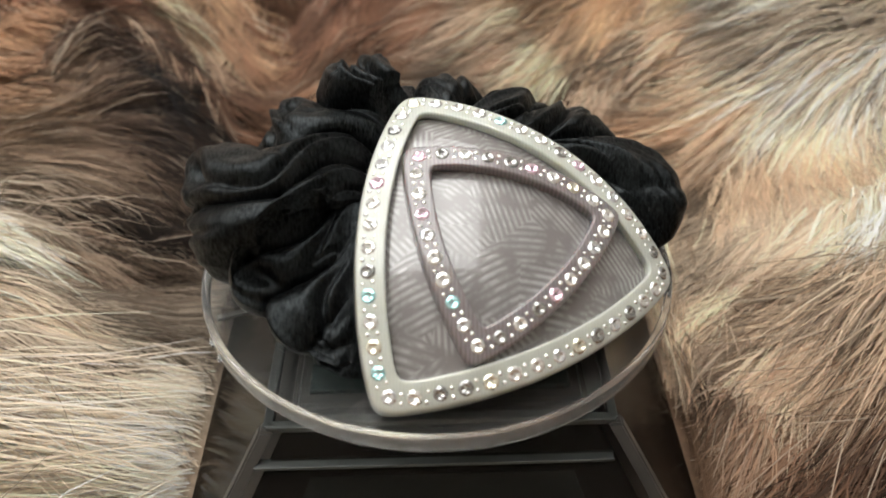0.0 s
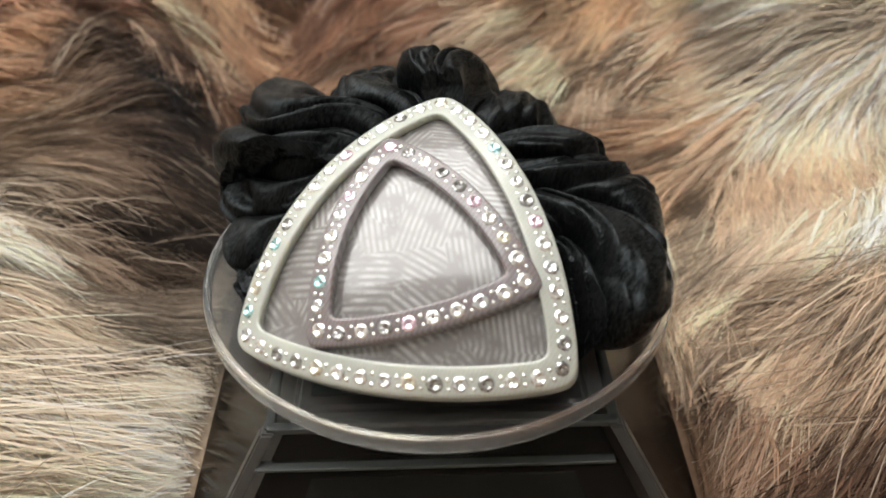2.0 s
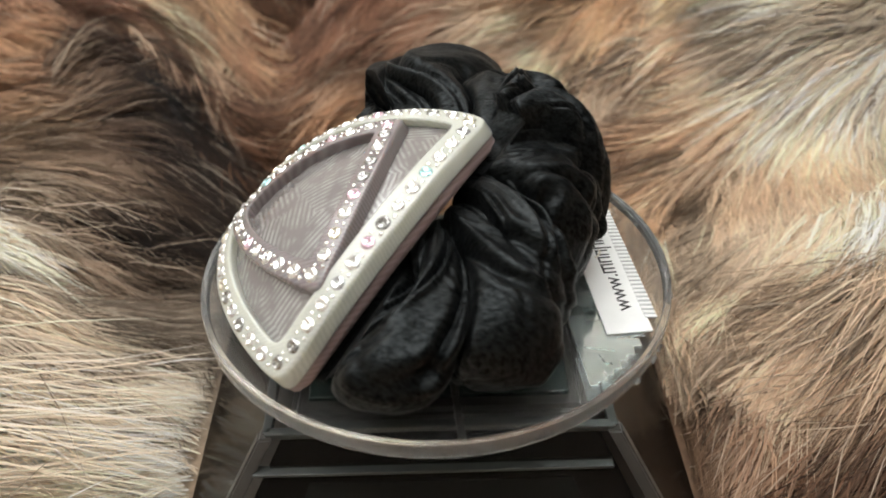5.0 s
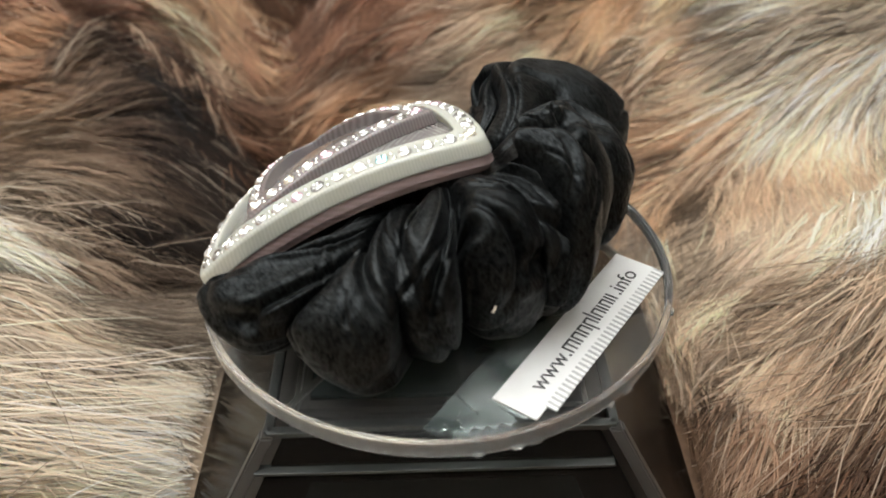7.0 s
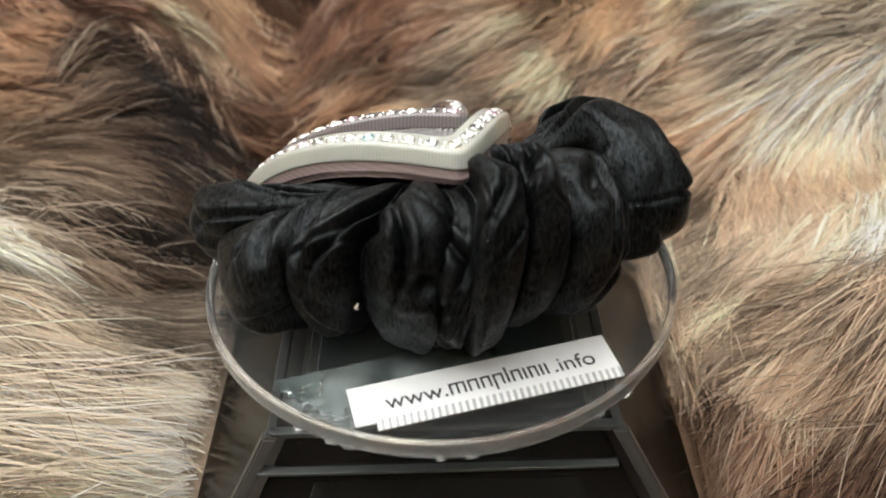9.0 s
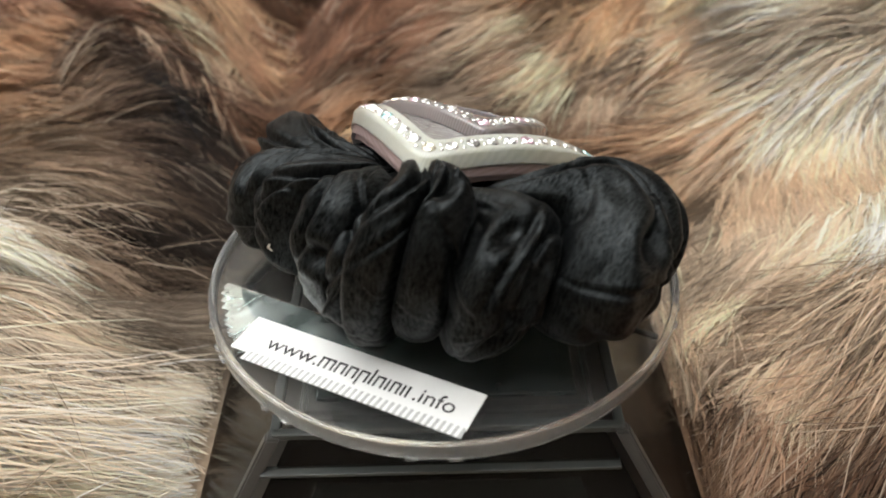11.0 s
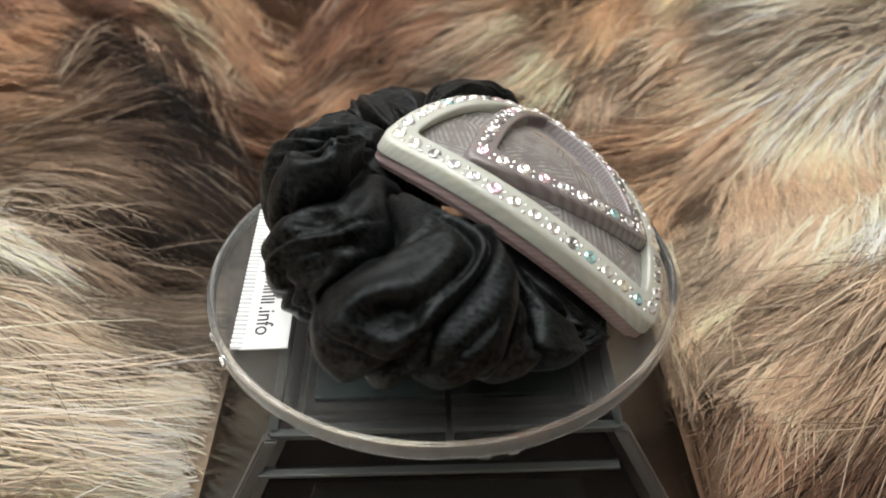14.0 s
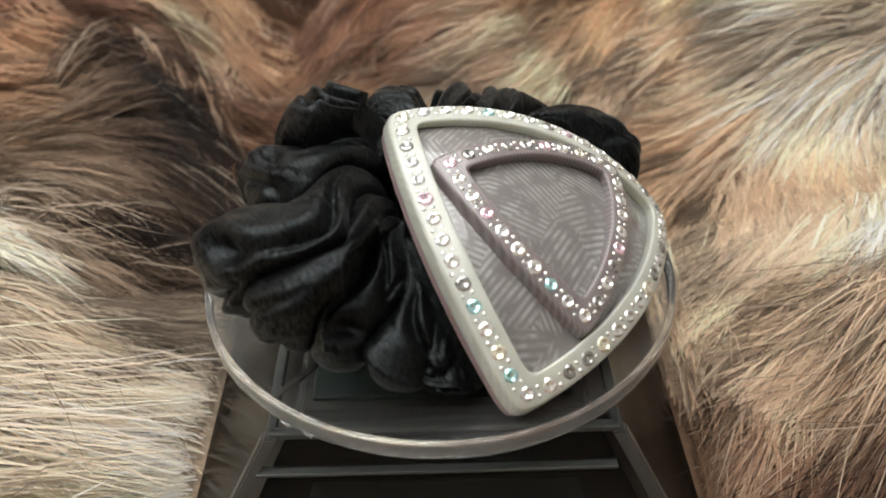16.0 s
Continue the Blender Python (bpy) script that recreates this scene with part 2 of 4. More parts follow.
# ---------------------------------------------------------------- the room round it
def build_room():
    specs = [("floor", (-1.6, -1.6, -0.83), (1.6, 1.6, -0.78), "wood"),
             ("wall_north", (-1.6, 1.5, -0.78), (1.6, 1.6, 1.5), "wall"),
             ("wall_south", (-1.6, -1.6, -0.78), (1.6, -1.5, 1.5), "wall"),
             ("wall_east", (1.5, -1.5, -0.78), (1.6, 1.5, 1.5), "wall"),
             ("wall_west", (-1.6, -1.5, -0.78), (-1.5, 1.5, 1.5), "wall"),
             ("ceiling", (-1.6, -1.6, 1.5), (1.6, 1.6, 1.55), "ceiling")]
    for name, lo, hi, mat in specs:
        tagged(part(name, box(bmesh.new(), lo, hi), mat, scale=1.0), "plain painted room surface", kind="structure")
    # lit ceiling panel straight above the display
    light = tagged(new("ceiling_light"), "wide cool white lit ceiling panel", "lamp")
    light.location = (-0.42, 0.18, 1.0)
    bm = bmesh.new()
    for lo, hi in (((-0.74, -0.62, -0.02), (-0.70, 0.62, 0.03)), ((0.70, -0.62, -0.02), (0.74, 0.62, 0.03)),
                   ((-0.70, -0.62, -0.02), (0.70, -0.58, 0.03)), ((-0.70, 0.58, -0.02), (0.70, 0.62, 0.03))):
        box(bm, lo, hi)
    part("frame", bm, "ceiling", light, scale=1.0)
    part("diffuser", box(bmesh.new(), (-0.698, -0.578, 0.0), (0.698, 0.578, 0.02)), "glow", light, scale=1.0)
    for x in (-0.3, 0.3):
        for y in (-0.3, 0.3):
            part("hanger", box(bmesh.new(), (x - 0.004, y - 0.004, 0.02), (x + 0.004, y + 0.004, 0.5)), "trim", light, scale=1.0)
    # table under the fur
    table = tagged(new("table"), "brown wooden table under a fur pelt", "table")
    table.location = (0, 0, -0.06)
    part("tabletop", box(bmesh.new(), (-0.9, -0.7, -0.04), (0.9, 0.9, 0.0), 0.005), "wood", table, scale=1.0)
    for x in (-0.85, 0.79):
        for y in (-0.65, 0.79):
            part("leg", box(bmesh.new(), (x, y, -0.72), (x + 0.06, y + 0.06, -0.04), 0.004), "wood", table, scale=1.0)


# ---------------------------------------------------------------- fur
def smooth01(x):
    x = np.clip(x, 0, 1)
    return x * x * (3 - 2 * x)


def fur_height(x, y):
    """The skin of the pelt: a hollow for the stand, swelling on both sides and behind."""
    z = -1.12 + 0.0 * x
    z = z + 0.55 * smooth01((np.abs(x) - 1.25) / 1.6)
    z = z + 0.55 * smooth01((y - 1.6) / 3.0)
    z = z + 0.10 * np.sin(1.9 * x + 0.7 * y) * np.sin(1.3 * y - 0.6 * x) * smooth01((np.hypot(x, y) - 1.3) / 1.0)
    # the fold between the two skins
    fx = -1.25 - 0.35 * (y - 2.5) * (y < 2.5)
    z = z - 0.35 * np.exp(-((x - fx) / 0.35) ** 2) * smooth01((y - 1.0) / 1.0)
    return z


CREAM, TAN, BROWN, DARK, RUST, GREY, SABLE = ((0.84, 0.70, 0.545), (0.51, 0.325, 0.195), (0.190, 0.098, 0.057),
                                       (0.013, 0.0095, 0.0075), (0.31, 0.165, 0.112), (0.57, 0.455, 0.34), (0.095, 0.050, 0.031))
# patches of the pelt by colour: x, y, reach
DARK_SPOTS = [(-2.68, 2.88, 0.20), (-2.35, 2.63, 0.20), (0.19, 3.68, 0.15), (1.60, 3.51, 0.15), (2.04, 2.67, 0.16), (-0.19, 3.29, 0.12), (2.14, -0.30, 0.22), (2.07, -0.04, 0.16), (-2.00, 2.40, 0.26), (-2.50, 2.76, 0.26), (-2.20, 2.85, 0.22), (-2.23, 2.42, 0.34), (-2.17, 2.05, 0.64), (-1.82, 1.71, 0.69), (-1.47, 1.49, 0.58), (-1.20, 0.88, 0.41), (-1.56, 0.86, 0.35), (-2.94, 2.91, 0.28),
              (-2.18, 0.66, 0.22), (-2.16, 0.38, 0.22)]
BROWN_SPOTS = [(-0.95, 3.60, 0.38), (-0.38, 3.50, 0.24), (-0.20, 4.40, 0.40), (1.29, 3.04, 0.22), (1.84, -0.26, 0.25), (-1.44, 4.77, 0.40), (-2.68, 1.81, 0.25), (0.81, 3.26, 0.20), (-1.47, 2.91, 0.44), (-1.30, 3.97, 0.44), (-1.34, 2.34, 0.33), (-0.94, 3.21, 0.39), (-2.16, 1.23, 0.39), (-0.70, 3.94, 0.44),
               (-0.04, 3.71, 0.44), (0.95, 2.73, 0.33), (1.38, 2.79, 0.33), (1.45, 0.05, 0.39), (1.80, -0.15, 0.39), (1.60, -0.60, 0.30),
               (1.78, -0.56, 0.44), (-1.16, 1.80, 0.28)]
RUST_SPOTS = [(-1.64, 4.15, 0.35), (-1.06, 4.82, 0.40), (-2.95, 2.70, 0.30), (-1.13, 4.25, 0.50), (-2.77, 3.08, 0.55), (-2.43, 1.98, 0.33), (-0.32, 4.07, 0.55), (-1.83, 2.92, 0.28)]
SABLE_SPOTS = [(1.95, -0.30, 0.44), (0.45, 3.48, 0.33), (1.74, 2.77, 0.33), (1.86, 3.02, 0.17), (1.73, 0.03, 0.22), (1.60, -0.31, 0.22), (-2.16, 0.84, 0.28)]
TAN_SPOTS = [(1.36, -0.45, 0.34), (1.30, -0.12, 0.25), (-3.33, 2.94, 0.35), (-2.35, 3.81, 0.35), (-2.11, 3.57, 0.30), (-3.06, 2.23, 0.30), (1.14, 2.76, 0.22), (2.50, 2.04, 0.44), (-2.80, 2.39, 0.24), (-1.90, 3.40, 0.28), (-1.55, 3.93, 0.28), (-2.71, 1.88, 0.39), (-1.35, 0.55, 0.28), (-1.20, -0.20, 0.33),
             (-0.54, 3.45, 0.28), (1.04, 3.67, 0.55), (-0.05, 3.20, 0.33), (2.14, 3.09, 0.55), (1.85, 2.34, 0.44), (1.93, 1.76, 0.55),
             (1.51, 0.77, 0.30), (2.03, 0.59, 0.36), (2.06, 0.03, 0.44), (1.33, 0.27, 0.28), (2.18, 2.41, 0.33)]
CREAM_SPOTS = [(2.95, 1.95, 0.45), (2.60, 0.95, 0.35), (3.20, 3.30, 0.45), (0.57, 3.95, 0.22), (1.90, 3.24, 0.25), (2.65, 3.27, 0.35), (-2.63, 0.86, 0.28), (1.88, 0.34, 0.25), (2.74, 2.42, 0.35), (2.09, 1.64, 0.25), (-2.24, 3.60, 0.20), (2.07, 2.25, 0.22), (-2.80, 2.39, 0.26), (-2.65, 1.80, 0.32), (-1.90, 3.40, 0.24), (-1.80, 0.60, 0.55), (-2.02, 0.14, 0.39), (-1.77, -0.27, 0.66), (-1.49, 0.23, 0.39), (-2.42, 1.06, 0.33),
               (0.55, 3.08, 0.33), (1.34, 3.13, 0.39), (0.86, 3.59, 0.33), (3.05, 2.75, 0.40), (2.52, 1.41, 0.33),
               (1.68, 1.41, 0.28), (1.68, 0.33, 0.28), (-0.59, 3.40, 0.17), (-1.47, -0.31, 0.44)]
GREY_SPOTS = [(-2.55, 0.44, 0.22), (1.75, 0.81, 0.25), (2.43, 1.32, 0.28), (1.42, 0.62, 0.34), (1.80, 0.68, 0.40), (2.30, 0.45, 0.36), (-2.43, 1.43, 0.33), (-2.15, 1.01, 0.22), (2.27, 1.57, 0.50), (1.91, 1.10, 0.39), (1.57, -0.09, 0.17), (-1.55, 0.76, 0.33)]
PATCHES = [(DARK, DARK_SPOTS), (BROWN, BROWN_SPOTS), (RUST, RUST_SPOTS), (SABLE, SABLE_SPOTS), (TAN, TAN_SPOTS), (CREAM, CREAM_SPOTS), (GREY, GREY_SPOTS)]
# lie of the hair: x, y, way
LIE = [(-1.87, -0.07, 0.99, 0.17), (-1.63, 0.45, 0.99, -0.13), (-2.10, 0.73, 1.00, -0.08), (-1.95, 1.92, 0.59, -0.81), (-2.74, 2.48, 1.00, 0.03),
       (-2.45, 1.49, 0.98, -0.21), (-1.44, 3.35, 0.43, -0.90), (-1.08, 3.69, 0.12, -0.99), (-1.39, 1.60, 0.44, -0.90), (-0.68, 3.60, -1.00, 0.07),
       (0.36, 3.47, -0.99, -0.14), (1.00, 3.21, -0.92, -0.38), (1.77, 2.71, -0.98, 0.20), (1.91, 1.66, -0.58, -0.81), (2.47, 1.45, -0.44, -0.90),
       (1.81, 0.30, -0.68, -0.73), (1.75, -0.39, -0.88, -0.47), (1.52, 0.82, -0.66, -0.75), (2.20, 3.04, -1.00, 0.03), (-1.89, 3.33, 0.65, -0.76)]


def fur_tone(x, y):
    """Colour of the pelt at a place: the near patches blended."""
    acc = np.zeros((len(x), 3))
    wsum = np.zeros(len(x))
    strength = {DARK: 5.0, BROWN: 1.9, SABLE: 3.2, CREAM: 1.0, TAN: 1.0, RUST: 1.2, GREY: 1.0}
    for col, spots in PATCHES:
        for px, py, reach in spots:
            far = ((x - px) ** 2 + (y - py) ** 2) / reach ** 2
            w = strength[col] * np.exp(-1.2 * far) + 1e-5 / (0.5 + far)
            acc += w[:, None] * np.array(col)
            wsum += w
    return acc / wsum[:, None]


def fur_lie(x, y):
    d = np.zeros((len(x), 2))
    for px, py, dx, dy in LIE:
        w = 1.0 / (0.15 + (x - px) ** 2 + (y - py) ** 2) ** 2
        n = math.hypot(dx, dy)
        d += w[:, None] * np.array((dx / n, dy / n))
    return d / np.linalg.norm(d, axis=1)[:, None]


def wave_noise(x, y, f, seed):
    rng = np.random.RandomState(seed)
    out = np.zeros(len(x))
    for k in range(7):
        a, p = rng.uniform(0, 2 * math.pi, 2)
        g = f * rng.uniform(0.6, 1.6)
        out += np.sin(g * (x * math.cos(a) + y * math.sin(a)) + p)
    return out / 7 ** 0.5


def colour_layer(me, cols):
    at = me.attributes.new("hair", "FLOAT_COLOR", "POINT")
    at.data.foreach_set("color", np.column_stack([cols, np.ones(len(cols))]).astype(np.float32).ravel())


def hair_mesh(name, roots, length, width, lift, rng, clump=0.2, curl=0.06, gather=0.6, vary=0.2, tilted=0.1, pale_share=0.06, heart=None, gain=None, material="hair"):
    """Tapered ribbons of hair lying along the pelt and drawn together into locks."""
    n = len(roots)
    x, y = roots[:, 0], roots[:, 1]
    # the lock that a hair belongs to
    cell = np.floor(roots / clump + 0.35 * np.column_stack([wave_noise(x, y, 4.0, 5), wave_noise(x, y, 4.0, 6)]))
    h = np.modf(np.sin(cell[:, 0] * 127.1 + cell[:, 1] * 311.7) * 43758.5453)[0]
    h2 = np.modf(np.sin(cell[:, 0] * 269.5 + cell[:, 1] * 183.3) * 24634.6345)[0]
    centre = (cell + 0.5 + 0.4 * np.column_stack([h, h2])) * clump
    if heart is not None:
        centre = heart
    d = fur_lie(x, y)
    turn = 0.48 * h + 0.12 * rng.randn(n) + 0.34 * wave_noise(x, y, 2.6, 9)
    c, s = np.cos(turn), np.sin(turn)
    d = np.column_stack([c * d[:, 0] - s * d[:, 1], s * d[:, 0] + c * d[:, 1]])
    side = np.column_stack([-d[:, 1], d[:, 0]])
    L = length * (0.65 + 0.5 * rng.rand(n)) * (1 + 0.25 * h2)
    off = ((roots - centre) * side).sum(1)
    up = lift * (0.55 + 0.6 * rng.rand(n)) * (1 + 0.5 * h)
    bend = curl * rng.randn(n) + 0.10 * h2
    W = width * (0.6 + 0.8 * rng.rand(n))
    tilt = rng.uniform(-tilted, tilted, n)
    base = fur_tone(x + 0.12 * wave_noise(x, y, 5, 1), y + 0.12 * wave_noise(x, y, 5, 2))
    tone = (1 + 0.46 * h + vary * rng.randn(n) + 0.30 * wave_noise(x, y, 6.0, 3))
    s0 = (roots * side).sum(1)
    bend0 = wave_noise(x, y, 1.6, 12)
    tone = tone + 0.26 * np.sin(9.0 * s0 + 2.2 * bend0) + 0.20 * np.sin(17.0 * s0 + 3.0 * bend0 + 1.0)
    if gain is not None:
        tone = tone * gain
    base = np.clip(base * np.clip(tone, 0.25, 1.9)[:, None], 0.008, 0.85)
    pale = (rng.rand(n) < pale_share)
    base[pale] = base[pale] * 0.5 + 0.5 * np.array(CREAM) * 0.9
    steps = (0.0, 0.35, 0.7, 1.0)
    V, C = [], []
    z0 = fur_height(x, y)
    for k, q in enumerate(steps):
        lat = -gather * off * smooth01(np.array(q * 1.1)) + bend * q * q
        p = roots + d * (L * q)[:, None] + side * lat[:, None]
        zz = fur_height(p[:, 0], p[:, 1]) * 0.85 + z0 * 0.15 + up * (math.sin(min(q * 1.25, 1.0) * math.pi / 2)) - 0.25 * up * q * q + 0.02
        wk = W * (1.0, 1.0, 0.7, 0.12)[k] * 0.5
        off3 = np.column_stack([side * (wk * np.cos(tilt))[:, None], wk * np.sin(tilt)])
        P = np.column_stack([p, zz])
        V += [P - off3, P + off3]
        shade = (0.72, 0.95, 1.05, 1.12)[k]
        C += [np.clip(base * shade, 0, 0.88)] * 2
    V = np.stack(V, 1)
    C = np.stack(C, 1)
    m = len(steps)
    keep = np.ones(n, bool)
    for k in range(2 * m):
        a, b, zz = V[:, k, 0], V[:, k, 1], V[:, k, 2]
        f = np.clip((-0.24 - zz) / 0.66, 0, 1)
        half = 0.74 + 0.45 * f
        keep &= ~((np.abs(a) < half) & (np.abs(b) < half))
        keep &= ~((a * a + b * b < 1.15) & (zz > -0.2))
    V, C = V[keep], C[keep]
    # hair shades as the soft body of the coat does
    e = 0.04
    gx = (fur_height(x + e, y) - fur_height(x - e, y)) / (2 * e)
    gy = (fur_height(x, y + e) - fur_height(x, y - e)) / (2 * e)
    lean = 0.30 * h + 0.5 * tilted * rng.randn(n)
    N = np.column_stack([-gx + lean * side[:, 0] - 0.25 * d[:, 0], -gy + lean * side[:, 1] - 0.25 * d[:, 1], np.ones(n)])
    N = (N / np.linalg.norm(N, axis=1)[:, None])[keep]
    N = np.repeat(N, 2 * m, axis=0)
    n = len(V)
    faces = []
    ids = np.arange(n)[:, None] * (2 * m)
    for k in range(m - 1):
        faces.append(ids + np.array([[2 * k, 2 * k + 2, 2 * k + 3, 2 * k + 1]]))
    F = np.stack(faces, 1).reshape(-1, 4)
    me = bpy.data.meshes.new(name)
    me.vertices.add(n * 2 * m)
    me.vertices.foreach_set("co", (V.reshape(-1, 3) * R).astype(np.float32).ravel())
    me.loops.add(F.size)
    me.loops.foreach_set("vertex_index", F.astype(np.int32).ravel())
    me.polygons.add(len(F))
    me.polygons.foreach_set("loop_start", np.arange(0, F.size, 4, dtype=np.int32))
    me.update(calc_edges=True)
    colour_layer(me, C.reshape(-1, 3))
    me.materials.append(MAT[material])
    me.shade_smooth()
    me.normals_split_custom_set_from_vertices(N.tolist())
    return me


def build_fur():
    rng = np.random.RandomState(4)
    # the skin under the hair
    nx, ny = 240, 220
    gx, gy = np.meshgrid(np.linspace(-9, 9, nx), np.linspace(-5.5, 11, ny))
    x, y = gx.ravel(), gy.ravel()
    z = fur_height(x, y)
    inside = (np.abs(x) < 1.2) & (np.abs(y) < 1.2)
    z[inside] = -1.12
    me = bpy.data.meshes.new("fur_pelt")
    idx = np.arange(nx * ny).reshape(ny, nx)
    F = np.stack([idx[:-1, :-1], idx[:-1, 1:], idx[1:, 1:], idx[1:, :-1]], -1).reshape(-1, 4)
    me.from_pydata((np.column_stack([x, y, z]) * R).tolist(), [], F.tolist())
    colour_layer(me, fur_tone(x, y) * 0.8)
    me.materials.append(MAT["skin"])
    me.shade_smooth()
    pelt = new("fur_pelt", me)
    tagged(pelt, "long-haired brown and cream fur pelt spread on the table", "fur", kind="structure")
    # under hair, then longer locks, then single guard hairs

    def scatter(n, lo, hi):
        return np.column_stack([rng.uniform(lo[0], hi[0], n), rng.uniform(lo[1], hi[1], n)])

    near = ((-3.6, -1.4), (3.6, 2.4))
    far = ((-6.0, 2.4), (6.0, 7.5))

    def coat(name, label, *args):
        tagged(new(name, hair_mesh(name, *args)), label, "fur", kind="stuff")

    soft, locks = "dense soft brown and cream fur", "long pointed locks of brown and cream fur"
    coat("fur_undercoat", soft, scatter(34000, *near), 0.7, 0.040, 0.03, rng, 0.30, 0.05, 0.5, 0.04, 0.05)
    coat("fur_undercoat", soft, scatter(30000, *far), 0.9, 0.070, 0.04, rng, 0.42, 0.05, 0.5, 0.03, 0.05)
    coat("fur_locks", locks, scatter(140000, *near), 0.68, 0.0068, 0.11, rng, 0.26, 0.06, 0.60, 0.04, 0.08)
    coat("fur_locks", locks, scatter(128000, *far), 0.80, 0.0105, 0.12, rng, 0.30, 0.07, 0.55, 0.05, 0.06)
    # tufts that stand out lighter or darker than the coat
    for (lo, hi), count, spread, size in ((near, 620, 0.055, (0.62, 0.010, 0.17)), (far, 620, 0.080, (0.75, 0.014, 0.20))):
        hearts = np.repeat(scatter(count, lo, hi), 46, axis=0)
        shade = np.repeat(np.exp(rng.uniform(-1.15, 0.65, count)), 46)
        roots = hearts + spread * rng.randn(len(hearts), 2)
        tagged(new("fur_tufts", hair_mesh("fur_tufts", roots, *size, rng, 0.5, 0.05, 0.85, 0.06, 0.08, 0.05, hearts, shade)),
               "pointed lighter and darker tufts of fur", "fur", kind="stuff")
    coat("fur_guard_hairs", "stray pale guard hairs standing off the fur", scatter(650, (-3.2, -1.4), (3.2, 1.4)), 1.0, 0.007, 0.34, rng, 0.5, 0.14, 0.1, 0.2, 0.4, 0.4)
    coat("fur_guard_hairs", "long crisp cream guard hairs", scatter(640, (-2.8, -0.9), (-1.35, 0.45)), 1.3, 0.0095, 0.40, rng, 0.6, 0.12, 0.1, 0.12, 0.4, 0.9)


# ---------------------------------------------------------------- turning display stand
def frustum(bm, z0, h0, z1, h1):
    lo = [bm.verts.new((sx * h0, sy * h0, z0)) for sx, sy in ((-1, -1), (1, -1), (1, 1), (-1, 1))]
    hi = [bm.verts.new((sx * h1, sy * h1, z1)) for sx, sy in ((-1, -1), (1, -1), (1, 1), (-1, 1))]
    bm.faces.new(lo[::-1])
    bm.faces.new(hi)
    for i in range(4):
        j = (i + 1) % 4
        bm.faces.new((lo[i], lo[j], hi[j], hi[i]))
    return bm


def sloped_slab(bm, i, t0, t1, z0, h0, z1, h1, thick, inset=0.0):
    """A plate lying on side i of a frustum between the shares t0 and t1 across it."""
    ang = i * math.pi / 2

    def at(t, z, h, out):
        x, y = (2 * t - 1) * h, -h - out
        return (x * math.cos(ang) - y * math.sin(ang), x * math.sin(ang) + y * math.cos(ang), z)
    q = [at(t0, z0, h0, 0), at(t1, z0, h0, 0), at(t1, z1, h1, 0), at(t0, z1, h1, 0)]
    p = [at(t0, z0, h0, thick), at(t1, z0, h0, thick), at(t1, z1, h1, thick), at(t0, z1, h1, thick)]
    a = [bm.verts.new(v) for v in q]
    b = [bm.verts.new(v) for v in p]
    bm.faces.new(a[::-1])
    bm.faces.new(b)
    for k in range(4):
        j = (k + 1) % 4
        bm.faces.new((a[k], a[j], b[j], b[k]))
    return bm


